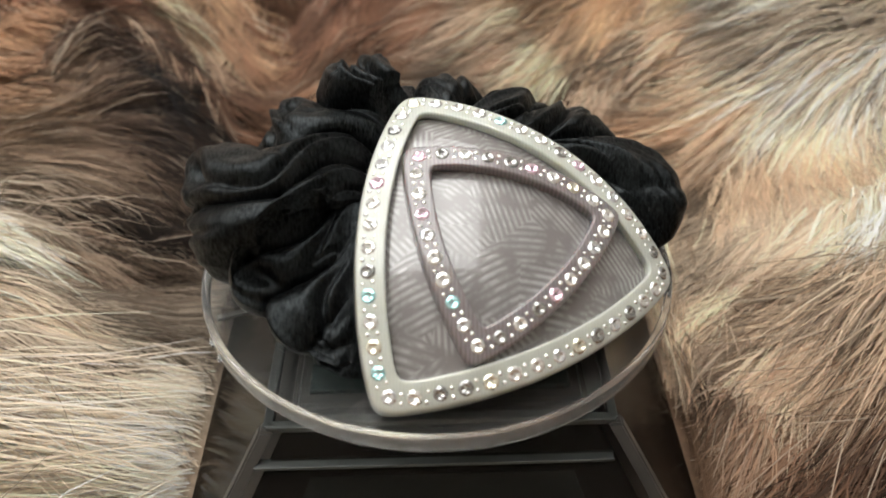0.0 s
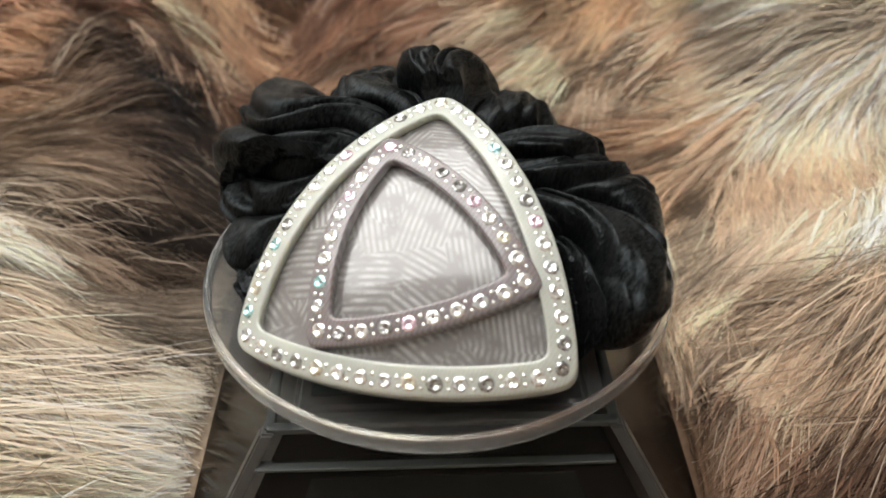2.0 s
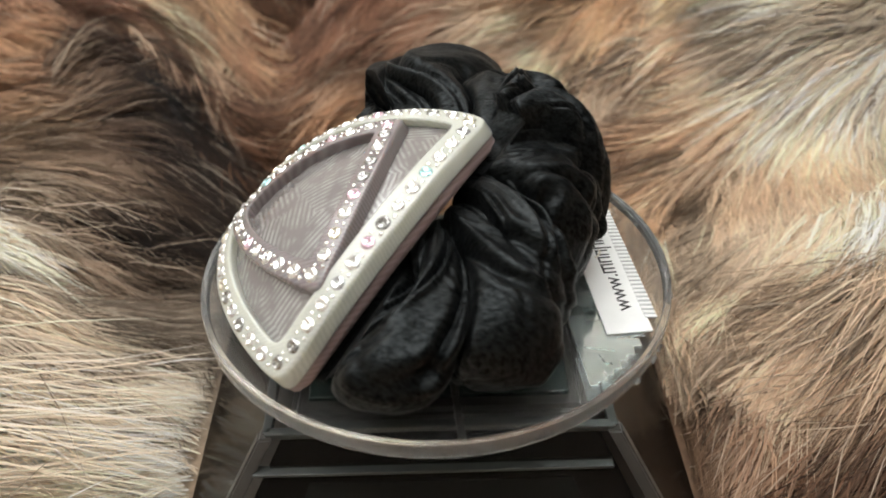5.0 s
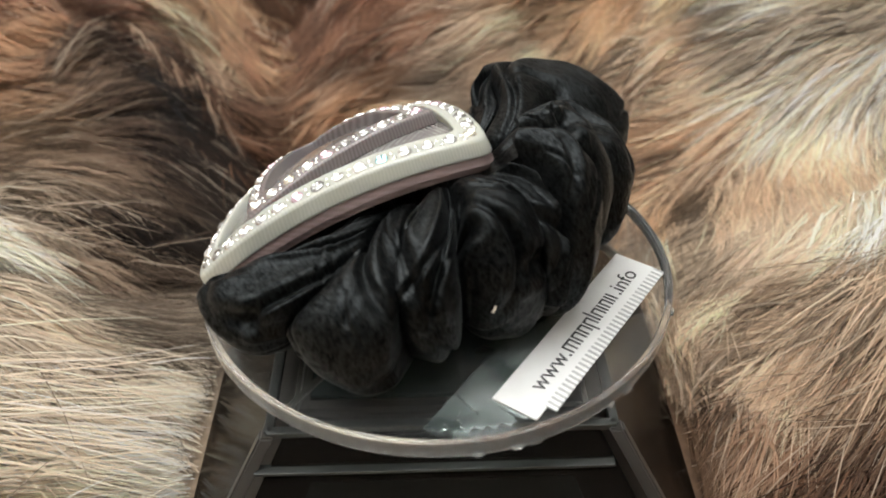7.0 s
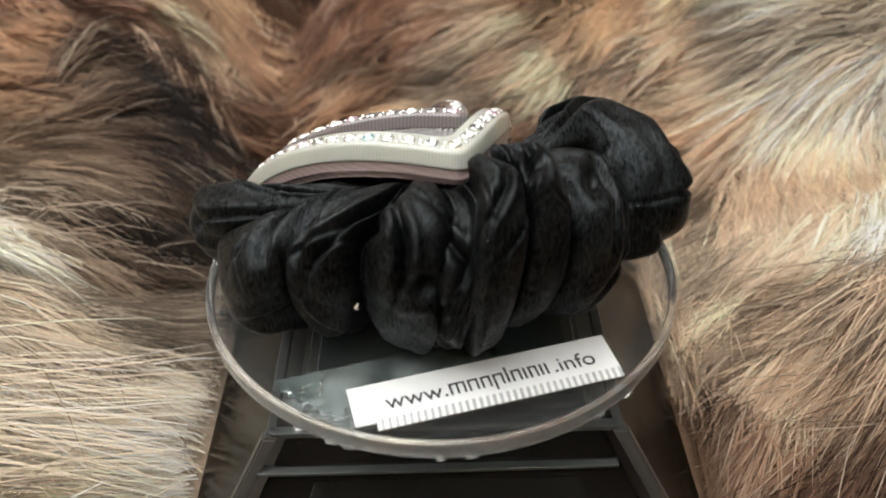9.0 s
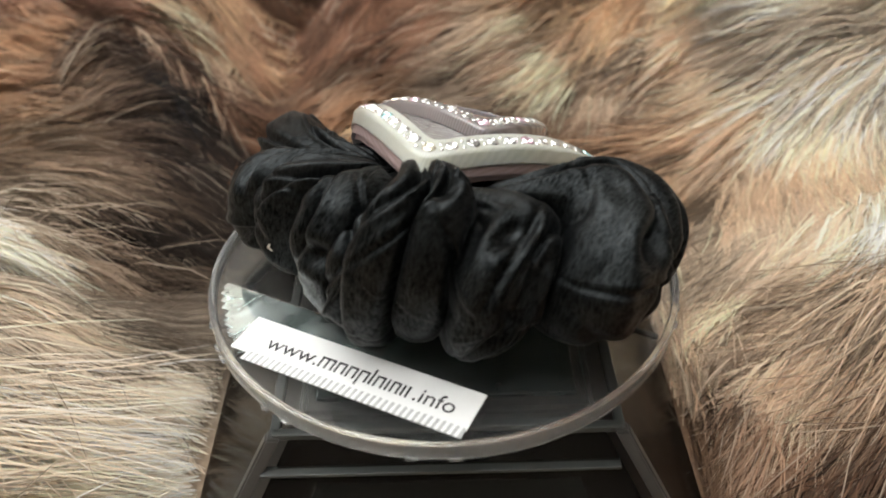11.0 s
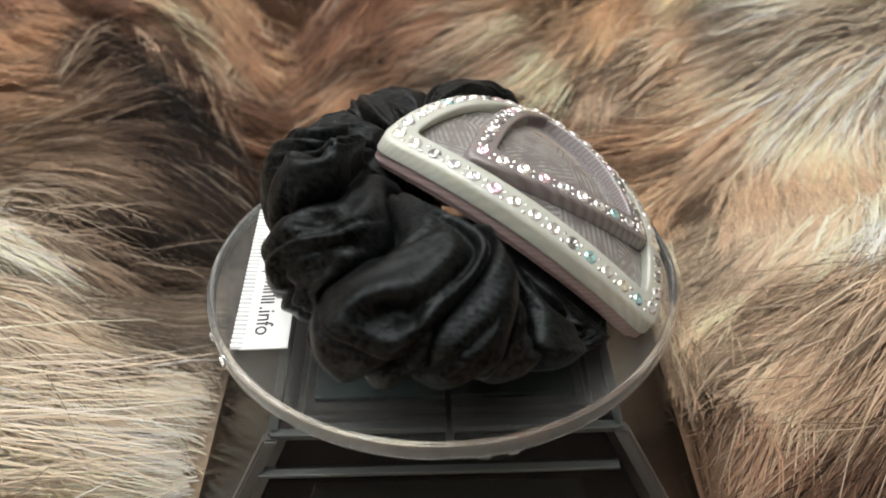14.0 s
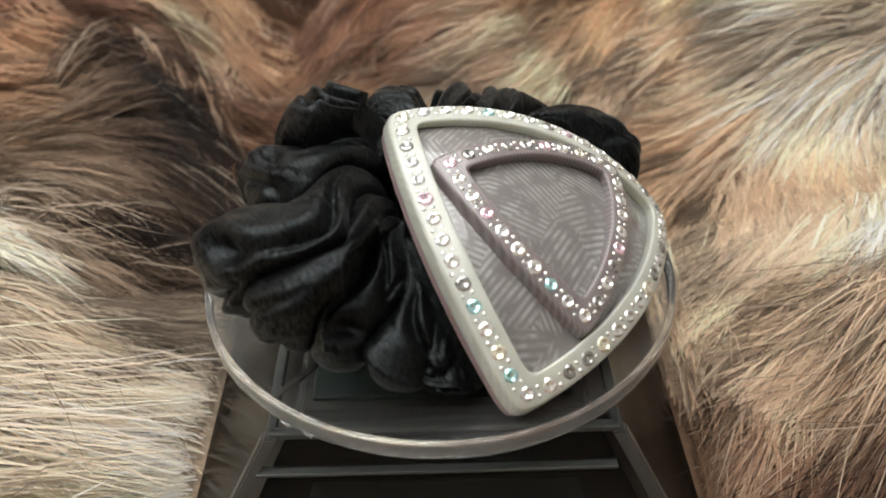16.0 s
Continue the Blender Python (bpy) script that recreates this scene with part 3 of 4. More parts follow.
def build_stand():
    stand = tagged(new("turntable"), "dark square display turntable with a clear round disc", "turntable")
    z0, h0, z1, h1 = -1.06, 1.18, -0.28, 0.69
    # dark core with sloping sides
    bm = frustum(bmesh.new(), z0 + 0.02, h0 - 0.17, z1 - 0.02, h1 - 0.10)
    bmesh.ops.bevel(bm, geom=list(bm.edges), offset=0.02, segments=2, affect="EDGES")
    part("core", bm, "black", stand, "black plastic inner housing")
    part("solar_panel", box(bmesh.new(), (-0.53, -0.53, -0.298), (0.53, 0.53, -0.27), 0.006), "cell", stand, "dark blue-black solar cell")
    # smoky shell: four leaning walls with dark corner ribs
    for i in range(4):
        bm = sloped_slab(bmesh.new(), i, 0.035, 0.965, z0, h0 - 0.035, z1, h1 - 0.035, 0.035)
        wall = part("side_panel", bm, "smoky", stand, "smoky see-through plastic side")
        wall.visible_shadow = False
    for sx, sy in ((-1, -1), (1, -1), (1, 1), (-1, 1)):
        bm = bmesh.new()
        rings = []
        for z, h in ((z0, h0), (z1, h1)):
            w = 0.030
            rings.append([bm.verts.new((sx * (h - 0.005) + dx * w, sy * (h - 0.005) + dy * w, z)) for dx, dy in ((-1, -1), (1, -1), (1, 1), (-1, 1))])
        bm.faces.new(rings[0])
        bm.faces.new(rings[1])
        for k in range(4):
            j = (k + 1) % 4
            bm.faces.new((rings[0][k], rings[0][j], rings[1][j], rings[1][k]))
        bmesh.ops.bevel(bm, geom=list(bm.edges), offset=0.008, segments=2, affect="EDGES")
        part("corner_rib", bm, "black", stand)
    # rim round the top and the ledge and recess of the front
    for i in range(4):
        a = i * math.pi / 2
        bm = box(bmesh.new(), (-h1, -h1 - 0.01, z1 - 0.02), (h1, -h1 + 0.03, z1 + 0.012), 0.006)
        bmesh.ops.rotate(bm, verts=bm.verts, matrix=Matrix.Rotation(a, 3, "Z"))
        part("top_rim", bm, "trim", stand)
    f = 0.155
    zf, hf = z1 + (z0 - z1) * f, h1 + (h0 - h1) * f
    part("front_ledge", box(bmesh.new(), (-0.74, -hf - 0.03, zf - 0.008), (0.68, -hf + 0.02, zf + 0.008), 0.004), "trim", stand, "grey plastic ledge")
    bm = sloped_slab(bmesh.new(), 0, 0.16, 0.84, z0 + 0.1, h0 - 0.05, zf - 0.07, hf + 0.005, 0.012)
    part("front_cell", bm, "cell", stand, "dark solar cell behind the front")
    bm = bmesh.new()
    lathe(bm, [(0, -0.28), (0.16, -0.28), (0.16, -0.22), (0.07, -0.20), (0.07, -0.06), (0, -0.06)], 40)
    part("spindle", bm, "black", stand, smooth=False)
    # the clear disc turns on the spindle
    disc = part("disc", _disc_body(), "acrylic", stand, "clear round acrylic disc, chipped at its edge", smooth=False)
    disc.visible_shadow = False
    bm = bmesh.new()
    rings = lathe(bm, [(0.974, -0.066), (0.998, -0.066), (1.004, -0.056), (1.004, 0.002), (0.998, 0.010), (0.980, 0.010), (0.974, 0.002), (0.974, -0.066)], 160)
    bmesh.ops.remove_doubles(bm, verts=bm.verts, dist=1e-5)
    rim = part("rim", bm, "frosted", disc, "cloudy rim of the disc", smooth=True)
    rim.visible_shadow = False
    # a dark seam runs across under the disc
    bm = box(bmesh.new(), (-0.955, -0.014, -0.078), (0.955, 0.014, -0.066), 0.004)
    bmesh.ops.rotate(bm, verts=bm.verts, matrix=Matrix.Rotation(radians(18.2), 3, "Z"))
    part("seam", bm, "black", disc, "dark bar across the underside")
    # chips of plastic left on the edge
    rng = random.Random(3)
    for a in (62, 70, 74, 93, 99, 128, 137, 205, 211):
        bm = bmesh.new()
        w = rng.uniform(0.012, 0.035)
        box(bm, (-w, -0.007, -0.008), (w, 0.007, 0.005), 0.003)
        for v in bm.verts:
            v.co += Vector((rng.uniform(-1, 1), rng.uniform(-1, 1), rng.uniform(-1, 1))) * 0.006
        bmesh.ops.transform(bm, matrix=Matrix.Rotation(radians(a), 4, "Z") @ Matrix.Translation((1.004, 0, -0.055)) @ Matrix.Rotation(radians(90), 4, "Z"), verts=bm.verts)
        part("chip", bm, "frosted", disc)
    return disc


def _disc_body():
    bm = bmesh.new()
    lathe(bm, [(0, -0.064), (0.972, -0.064), (0.972, -0.002), (0, -0.002)], 160)
    return bm


# ---------------------------------------------------------------- label and tape on the disc
LABEL_A, LABEL_B = Vector((0.308, 0.756, 0)), Vector((-0.654, 0.434, 0))   # upper corners, at the start of the turn


def build_label():
    along = LABEL_B - LABEL_A
    width = along.length
    ux = along.normalized()
    uy = Vector((-ux.y, ux.x, 0))          # towards the words' top
    place = Matrix((( ux.x, uy.x, 0, LABEL_A.x), (ux.y, uy.y, 0, LABEL_A.y), (0, 0, 1, 0.004), (0, 0, 0, 1)))

    def put(bm):
        bmesh.ops.transform(bm, matrix=place, verts=bm.verts)
        return bm
    card = tagged(new("label_strip"), "white paper label strip with black printed web address and pinked edge", "label")
    part("paper", put(box(bmesh.new(), (0, -0.186, 0), (width, 0, 0.006))), "paper", card, "white paper strip")
    # ribbed pinked border
    part("border", put(box(bmesh.new(), (0.075, -0.224, 0), (width - 0.004, -0.176, 0.0066))), "ribbing", card, "grey ribbed border")
    n = 36
    for i in range(n):
        x = 0.078 + (width - 0.08) * i / n
        bm = bmesh.new()
        box(bm, (0, -0.226, 0.004), (0.014, -0.176, 0.0090), 0.002)
        for v in bm.verts:
            v.co.x += x + 0.10 * (v.co.y + 0.18)
        part("tooth", put(bm), "paper", card)
    # words: the ends are lettered, the name between them is set in plain bars

    def letters(text, x, size):
        cu = bpy.data.curves.new("print", "FONT")
        cu.body, cu.size, cu.extrude = text, size * R, 0.0006 * R
        ob = bpy.data.objects.new("print", cu)
        scene.collection.objects.link(ob)
        bpy.context.view_layer.update()
        me = bpy.data.meshes.new_from_object(ob.evaluated_get(bpy.context.evaluated_depsgraph_get()))
        bpy.data.objects.remove(ob)
        me.transform(Matrix.Translation((place.to_translation()) * R) @ place.to_3x3().to_4x4() @ Matrix.Translation(Vector((x, -0.138, 0.0075)) * R))
        me.materials.clear()
        me.materials.append(MAT["ink"])
        w = me
        o = new("print", w)
        o.parent = card
        xs = [((place.inverted() @ (v.co / R)).x) for v in me.vertices]
        return max(xs)
    size = 0.099
    x = letters("www.", 0.125, size) + 0.010
    # name as bars: width, bottom, top for each character, in letter heights
    for wd, lo, hi in ((0.075, 0, 1), (0.048, 0, 1), (0.046, 0, 1), (0.048, -0.4, 1), (0.012, 0, 1.42), (0.046, 0, 1), (0.012, 0, 1), (0.042, 0, 1), (0.012, 0, 1), (0.026, 0, 1)):
        xh = 0.056
        wd_ = wd * 0.82
        if wd > 0.03:
            cols = 3 if wd > 0.06 else 2
            st = 0.0085
            for c in range(cols):
                cx = x + (wd_ - st) * c / (cols - 1)
                bot = lo if c == 0 else 0
                part("print_bar", put(box(bmesh.new(), (cx, -0.138 + bot * xh, 0.0072), (cx + st, -0.138 + hi * xh, 0.0082))), "ink", card)
            part("print_bar", put(box(bmesh.new(), (x + st, -0.138 + xh - 0.009, 0.0072), (x + wd_ - st, -0.138 + xh, 0.0082))), "ink", card)
        else:
            part("print_bar", put(box(bmesh.new(), (x, -0.138 + lo * xh, 0.0072), (x + 0.009, -0.138 + hi * xh, 0.0082))), "ink", card)
        x += wd * 0.82 + 0.0105
    letters(".info", x - 0.004, size)
    # clear tape that holds it
    tape = tagged(new("adhesive_tape"), "strip of clear wrinkled adhesive tape on the disc", "tape")
    bm = bmesh.new()
    nx, ny = 70, 12
    rng = random.Random(8)
    top, bot, on_disc = [], [], []
    for j in range(ny + 1):
        for i in range(nx + 1):
            u = -0.42 + 0.98 * i / nx
            near = -0.30 if u < -0.02 else -0.15
            w = near + (0.13 - near) * j / ny
            p = place @ Vector((u, w, 0))
            on_disc.append(p.xy.length < 0.955)
            hgt = 0.0030 + 0.0006 * noise.noise(Vector((u * 9, w * 14, 3.0)))
            top.append(bm.verts.new((p.x, p.y, hgt)))
            bot.append(bm.verts.new((p.x, p.y, hgt - 0.002)))
    for j in range(ny):
        for i in range(nx):
            a = j * (nx + 1) + i
            if not (on_disc[a] and on_disc[a + 1] and on_disc[a + nx + 2] and on_disc[a + nx + 1]):
                continue
            bm.faces.new((top[a], top[a + 1], top[a + nx + 2], top[a + nx + 1]))
            bm.faces.new((bot[a + nx + 1], bot[a + nx + 2], bot[a + 1], bot[a]))
    bmesh.ops.delete(bm, geom=[v for v in bm.verts if not v.link_faces], context="VERTS")
    sheet = part("film", bm, "tape", tape, smooth=True)
    sheet.visible_shadow = False
    for k in range(5):
        bm = bmesh.new()
        u, w = -0.32 + 0.05 * k, -0.10 + 0.02 * k
        last = None
        for i in range(14):
            u += rng.uniform(-0.008, 0.016)
            w += rng.uniform(0.002, 0.018)
            p = place @ Vector((u, w, 0))
            if p.xy.length > 0.93:
                continue
            now = [bm.verts.new((p.x + dx, p.y + dy, 0.016 + dz)) for dx, dy, dz in ((-0.004, 0, 0), (0.004, 0, 0), (0, 0.002, 0.004))]
            if last:
                for a in range(3):
                    b = (a + 1) % 3
                    bm.faces.new((last[a], last[b], now[b], now[a]))
            last = now
        part("wrinkle", bm, "frosted", tape, "pale wrinkle in the tape")
    return card, tape


# ---------------------------------------------------------------- scrunchie
def around(table, a):
    """Periodic smooth value from evenly spaced table entries, a in turns."""
    n = len(table)
    f = (a % 1.0) * n
    i = int(f)
    t = f - i
    p0, p1, p2, p3 = (table[(i + k) % n] for k in (-1, 0, 1, 2))
    return p1 + 0.5 * t * (p2 - p0 + t * (2 * p0 - 5 * p1 + 4 * p2 - p3 + t * (3 * (p1 - p2) + p3 - p0)))


# puffs of cloth, counter-clockwise from +x: where each begins (degrees), how far its crease leans round the tube,
# outer reach, crest, underside, depth of the crease at its start, lean of the puff over its neighbour
PUFFS = ((-6, 0.20, 1.02, 0.48, 0.04, 0.9, -3.0), (18, 0.20, 0.94, 0.53, 0.00, 0.8, 3.0), (44, -0.12, 0.77, 0.58, 0.00, 1.1, -3.0),
         (66, -0.05, 0.66, 0.62, 0.00, 1.1, 4.0), (92, 0.02, 0.66, 0.58, 0.00, 1.0, 1.5), (101, 0.10, 0.71, 0.74, 0.00, 1.2, -3.0),
         (121, 0.25, 0.68, 0.76, 0.04, 0.8, 3.0), (138, 0.25, 0.82, 0.66, 0.05, 1.1, -2.0), (164, 0.34, 0.98, 0.66, 0.12, 1.1, 3.0),
         (190, 0.36, 0.98, 0.60, 0.15, 1.1, -2.0), (207, 0.38, 0.91, 0.54, 0.05, 1.1, -3.0), (221, 0.30, 0.89, 0.46, 0.00, 1.0, 3.0),
         (238, 0.20, 0.88, 0.42, 0.00, 1.0, -2.0), (256, 0.10, 0.84, 0.34, 0.00, 0.9, 2.0), (276, 0.0, 0.78, 0.27, 0.00, 0.8, 2.0),
         (297, 0.0, 0.78, 0.27, 0.00, 0.7, -2.0), (323, -0.05, 0.92, 0.40, 0.04, 0.8, 3.0))
# dents in the cloth: degrees, turn round the tube, breadth, depth
DENTS = ((127, 70, 0.050, 0.06), (178, 34, 0.050, 0.07), (40, -24, 0.045, 0.09), (68, 58, 0.040, 0.07), (150, 62, 0.05, 0.05), (216, 40, 0.05, 0.06),
         (12, 20, 0.06, 0.04), (84, 20, 0.05, 0.05))
INNER_REACH = (0.20, 0.13, 0.10, 0.11, 0.13, 0.17, 0.22, 0.24, 0.20, 0.20, 0.20, 0.20)


def cloth_noise(q, f, seed):
    """Soft rolling unevenness over points q."""
    rng = np.random.RandomState(seed)
    out = np.zeros(q.shape[:-1])
    for k in range(9):
        w = rng.randn(3)
        w *= f * rng.uniform(0.6, 1.5) / np.linalg.norm(w)
        out += np.sin(q @ w + rng.uniform(0, 6.28))
    return out / 3.0


def build_scrunchie():
    nu, nv = 1080, 168
    th = np.linspace(0, 360, nu, endpoint=False)[:, None] + np.zeros((1, nv))
    v = np.linspace(-180, 180, nv, endpoint=False)[None, :] + np.zeros((nu, 1))
    tr, vr = np.radians(th), np.radians(v)
    cv, sv = np.cos(vr), np.sin(vr)
    q = np.stack([np.cos(tr) * (1 + 0.4 * cv), np.sin(tr) * (1 + 0.4 * cv), 0.4 * sv], -1)
    outside = smooth01((cv + 0.75) / 1.1)
    # creases lean round the tube and wander
    starts = np.array([p[0] for p in PUFFS] + [PUFFS[0][0] + 360], float)
    col = [np.array([p[i] for p in PUFFS]) for i in range(7)]
    base = (th + 6) % 360 - 6
    lean_angle = np.interp(base, starts, np.r_[col[1], col[1][0]])
    climb = np.where(v > 0, 1 - cv, 0.25 * sv)
    e = th - lean_angle * 57.3 * climb * outside + 2.6 * cloth_noise(q, 3.2, 21) + 1.1 * cloth_noise(q, 9.0, 22)
    e = (e + 6) % 360 - 6
    k = np.clip(np.searchsorted(starts, e, "right") - 1, 0, len(PUFFS) - 1)
    wide = starts[k + 1] - starts[k]
    x = (e - starts[k]) / wide
    # reach, crest and underside pass over from puff to puff near the creases
    nxt, prv = (k + 1) % len(PUFFS), (k - 1) % len(PUFFS)
    edge = np.clip(4.0 / wide, 0.05, 0.4)
    wn, wp = 0.5 * smooth01((x - 1 + edge) / edge), 0.5 * smooth01((edge - x) / edge)

    def across(c):
        return c[k] * (1 - wn - wp) + c[nxt] * wn + c[prv] * wp
    ro, ht, low = across(col[2]), across(col[3]), across(col[4])
    ri = np.array([around(INNER_REACH, a / 360.0) for a in th[:, 0]])[:, None]
    deep = np.where(x < 0.5, col[5][k], col[5][nxt])
    roll = np.clip(1 - np.abs(2 * x - 1) ** 2.3, 0, 1) ** 0.5
    size = np.clip(wide / 26, 0.35, 1.15)
    d = -0.19 * deep * size * (1 - roll) * (0.35 + 0.65 * outside)
    # each puff swells over the creases beside it
    swing = (3.6 * (2 * x - 1) * roll + col[6][k] * roll * (0.4 + x)) * size * outside
    # folds inside the puffs
    rng = np.random.RandomState(17)
    for n in range(96):
        fine = n >= 48
        e0, v0 = rng.uniform(-6, 354), rng.uniform(-50, 100)
        slope, bend, span = rng.uniform(-0.28, 0.28), rng.uniform(-0.004, 0.004), rng.uniform(22, 55)
        w, deepness = rng.uniform(0.011, 0.028), rng.uniform(0.020, 0.050)
        if fine:
            slope, span, w, deepness = slope * 2.5, span * 0.45, w * 0.5, deepness * 0.34
        dv = v - v0
        de = (e - e0 - slope * dv - bend * dv * dv + 180) % 360 - 180
        de = de * 0.0135
        fade = np.exp(-(dv / span) ** 2) * (np.abs(de) < 0.3)
        d += fade * deepness * (-np.exp(-(np.abs(de) / w) ** 1.4) + 0.55 * np.exp(-((de - 2.3 * w) / (1.5 * w)) ** 2) + 0.3 * np.exp(-((de + 2.6 * w) / (1.8 * w)) ** 2))
    for e0, v0, w, deepness in DENTS:
        de = ((e - e0 + 180) % 360 - 180) * 0.0135
        dist = np.sqrt(de ** 2 + ((v - v0) * 0.006) ** 2)
        d += deepness * (-np.exp(-(dist / w) ** 2) + 0.22 * np.exp(-((dist - 1.9 * w) / (0.9 * w)) ** 2))
    d += 0.014 * cloth_noise(q, 5.0, 31) + 0.006 * cloth_noise(q, 12.0, 32) + 0.0015 * cloth_noise(q, 34.0, 33)
    rc, dr, zc, hh = (ro + ri) / 2, (ro - ri) / 2, (ht + low) / 2, (ht - low) / 2
    sq = 1.0 / (np.abs(cv) ** 2.35 + np.abs(sv) ** 2.35) ** (1 / 2.35)
    rr = rc + (dr * sq + d) * cv
    zz = np.maximum(zc + (hh * sq + d) * sv, 0.014 + 0.004 * sq)
    ang = tr + np.radians(swing)
    P = np.stack([rr * np.cos(ang), rr * np.sin(ang), zz], -1)
    # the ornament presses the cloth down
    loc = P - np.array(O_C)
    pu, pv, pn = loc @ np.array(O_U), loc @ np.array(O_V), loc @ np.array(O_N)
    phi = np.arctan2(pv, pu)
    rim = np.array([tri_radius(f, 0.515, 1.62, 22) for f in np.linspace(-math.pi, math.pi, 721)])
    room = np.interp(phi, np.linspace(-math.pi, math.pi, 721), rim) - np.hypot(pu, pv)
    front = (th > 216) & (th < 302)
    top = DOME_H - DOME_K * (pu * pu + pv * pv) - 0.165 + np.where(front, 0.4, 1.0) * np.maximum(0.0, 0.01 - room)
    # cloth beside the ornament keeps its folds
    top = top + np.where(front, np.clip(-room * 9, 0, 1) * (d + 0.03), 0.0)
    press = np.where((room > np.where(front, -0.5, -0.14)) & (pn > top), pn - top, 0.0)
    P = P - press[..., None] * np.array(O_N)
    P[..., 2] = np.maximum(P[..., 2], 0.014)
    me = bpy.data.meshes.new("velvet_band")
    idx = np.arange(nu * nv).reshape(nu, nv)
    right, up = np.roll(idx, -1, 0), np.roll(idx, -1, 1)
    F = np.stack([idx, right, np.roll(right, -1, 1), up], -1).reshape(-1, 4)
    me.vertices.add(nu * nv)
    me.vertices.foreach_set("co", (P.reshape(-1, 3) * R).astype(np.float32).ravel())
    me.loops.add(F.size)
    me.loops.foreach_set("vertex_index", F.astype(np.int32).ravel())
    me.polygons.add(len(F))
    me.polygons.foreach_set("loop_start", np.arange(0, F.size, 4, dtype=np.int32))
    me.update(calc_edges=True)
    me.materials.append(MAT["velvet"])
    me.shade_smooth()
    thing = tagged(new("hair_scrunchie"), "black velvet scrunchie with a white triangular rhinestone ornament", "hair scrunchie")
    cloth = tagged(new("velvet_band", me), "gathered black crushed velvet")
    cloth.parent = thing
    # a bit of lint
    cu = [Vector((0.248, 0.678, 0.339)), Vector((0.256, 0.685, 0.352)), Vector((0.250, 0.690, 0.362)), Vector((0.244, 0.686, 0.372))]
    bm = bmesh.new()
    for p, q in zip(cu, cu[1:]):
        mid = (p + q) / 2
        m = Matrix.Translation(mid) @ (q - p).to_track_quat("Z", "Y").to_matrix().to_4x4()
        bmesh.ops.create_cone(bm, cap_ends=True, segments=6, radius1=0.004, radius2=0.003, depth=(q - p).length * 1.2, matrix=m)
    part("lint", bm, "thread", thing, "pale speck of lint")
    build_ornament(thing)
    return thing


# ---------------------------------------------------------------- ornament
# its own frame: centre, two axes in its plane and the axis it faces along
O_C = Vector((0.2036, -0.3737, 0.3195))
O_U, O_V, O_N = Vector((0.8937, 0.4445, 0.0613)), Vector((-0.4095, 0.7522, 0.5163)), Vector((0.1834, -0.4865, 0.8542))
DOME_H, DOME_K = 0.2125, 0.42


def onto(u, v, w):
    """Ornament space to disc space: w is the height over the domed top face."""
    return O_C + O_U * u + O_V * v + O_N * (DOME_H - DOME_K * (u * u + v * v) + w)


def tri_radius(phi, m, rho, sharp, turn=0.0):
    """A triangle of three bowed sides with rounded corners: radius towards phi."""
    acc = 0.0
    for k in range(3):
        a = radians(-90 + 120 * k + turn)
        c = rho - m                       # the arc's centre lies opposite its side
        cs = math.cos(phi - a)
        r = -c * cs + math.sqrt(max(c * c * cs * cs - c * c + rho * rho, 1e-9))
        acc += r ** -sharp
    return acc ** (-1 / sharp)


def outline(m, rho, sharp, turn, centre, n):
    return [(centre[0] + tri_radius(2 * math.pi * i / n, m, rho, sharp, turn) * math.cos(2 * math.pi * i / n),
             centre[1] + tri_radius(2 * math.pi * i / n, m, rho, sharp, turn) * math.sin(2 * math.pi * i / n)) for i in range(n)]


def band(outer, inner, top, bottom, edge):
    """A ring between two outlines with softened edges."""
    bm = bmesh.new()
    n = len(outer)

    def mixp(i, t):
        return (outer[i][0] + (inner[i][0] - outer[i][0]) * t, outer[i][1] + (inner[i][1] - outer[i][1]) * t)
    prof = [(0.02, bottom), (0.0, bottom + 0.003), (0.0, bottom + 0.008), (0.0, top - edge - 0.006), (0.0, top - edge), (0.03, top - edge * 0.3),
            (0.08, top), (0.14, top), (0.5, top + edge * 0.2), (0.86, top), (0.92, top), (0.97, top - edge * 0.3),
            (1.0, top - edge), (1.0, top - edge - 0.006), (1.0, bottom + 0.004), (0.99, bottom)]
    rows = [[bm.verts.new(onto(*mixp(i, t), w)) for i in range(n)] for t, w in prof]
    for a, b in zip(rows, rows[1:] + rows[:1]):
        for i in range(n):
            j = (i + 1) % n
            bm.faces.new((a[i], a[j], b[j], b[i]))
    return bm


def plate(out, top, bottom, centre, rings=14):
    bm = bmesh.new()
    n = len(out)

    def layer(w):
        rows = []
        for k in range(1, rings + 1):
            f = k / rings
            rows.append([bm.verts.new(onto(centre[0] + (x - centre[0]) * f, centre[1] + (y - centre[1]) * f, w)) for x, y in out])
        mid = bm.verts.new(onto(*centre, w))
        for i in range(n):
            j = (i + 1) % n
            bm.faces.new((mid, rows[0][i], rows[0][j]))
            for a, b in zip(rows, rows[1:]):
                bm.faces.new((a[i], b[i], b[j], a[j]))
        return rows[-1]
    a, b = layer(top), layer(bottom)
    for i in range(n):
        j = (i + 1) % n
        bm.faces.new((a[i], a[j], b[j], b[i]))
    return bm


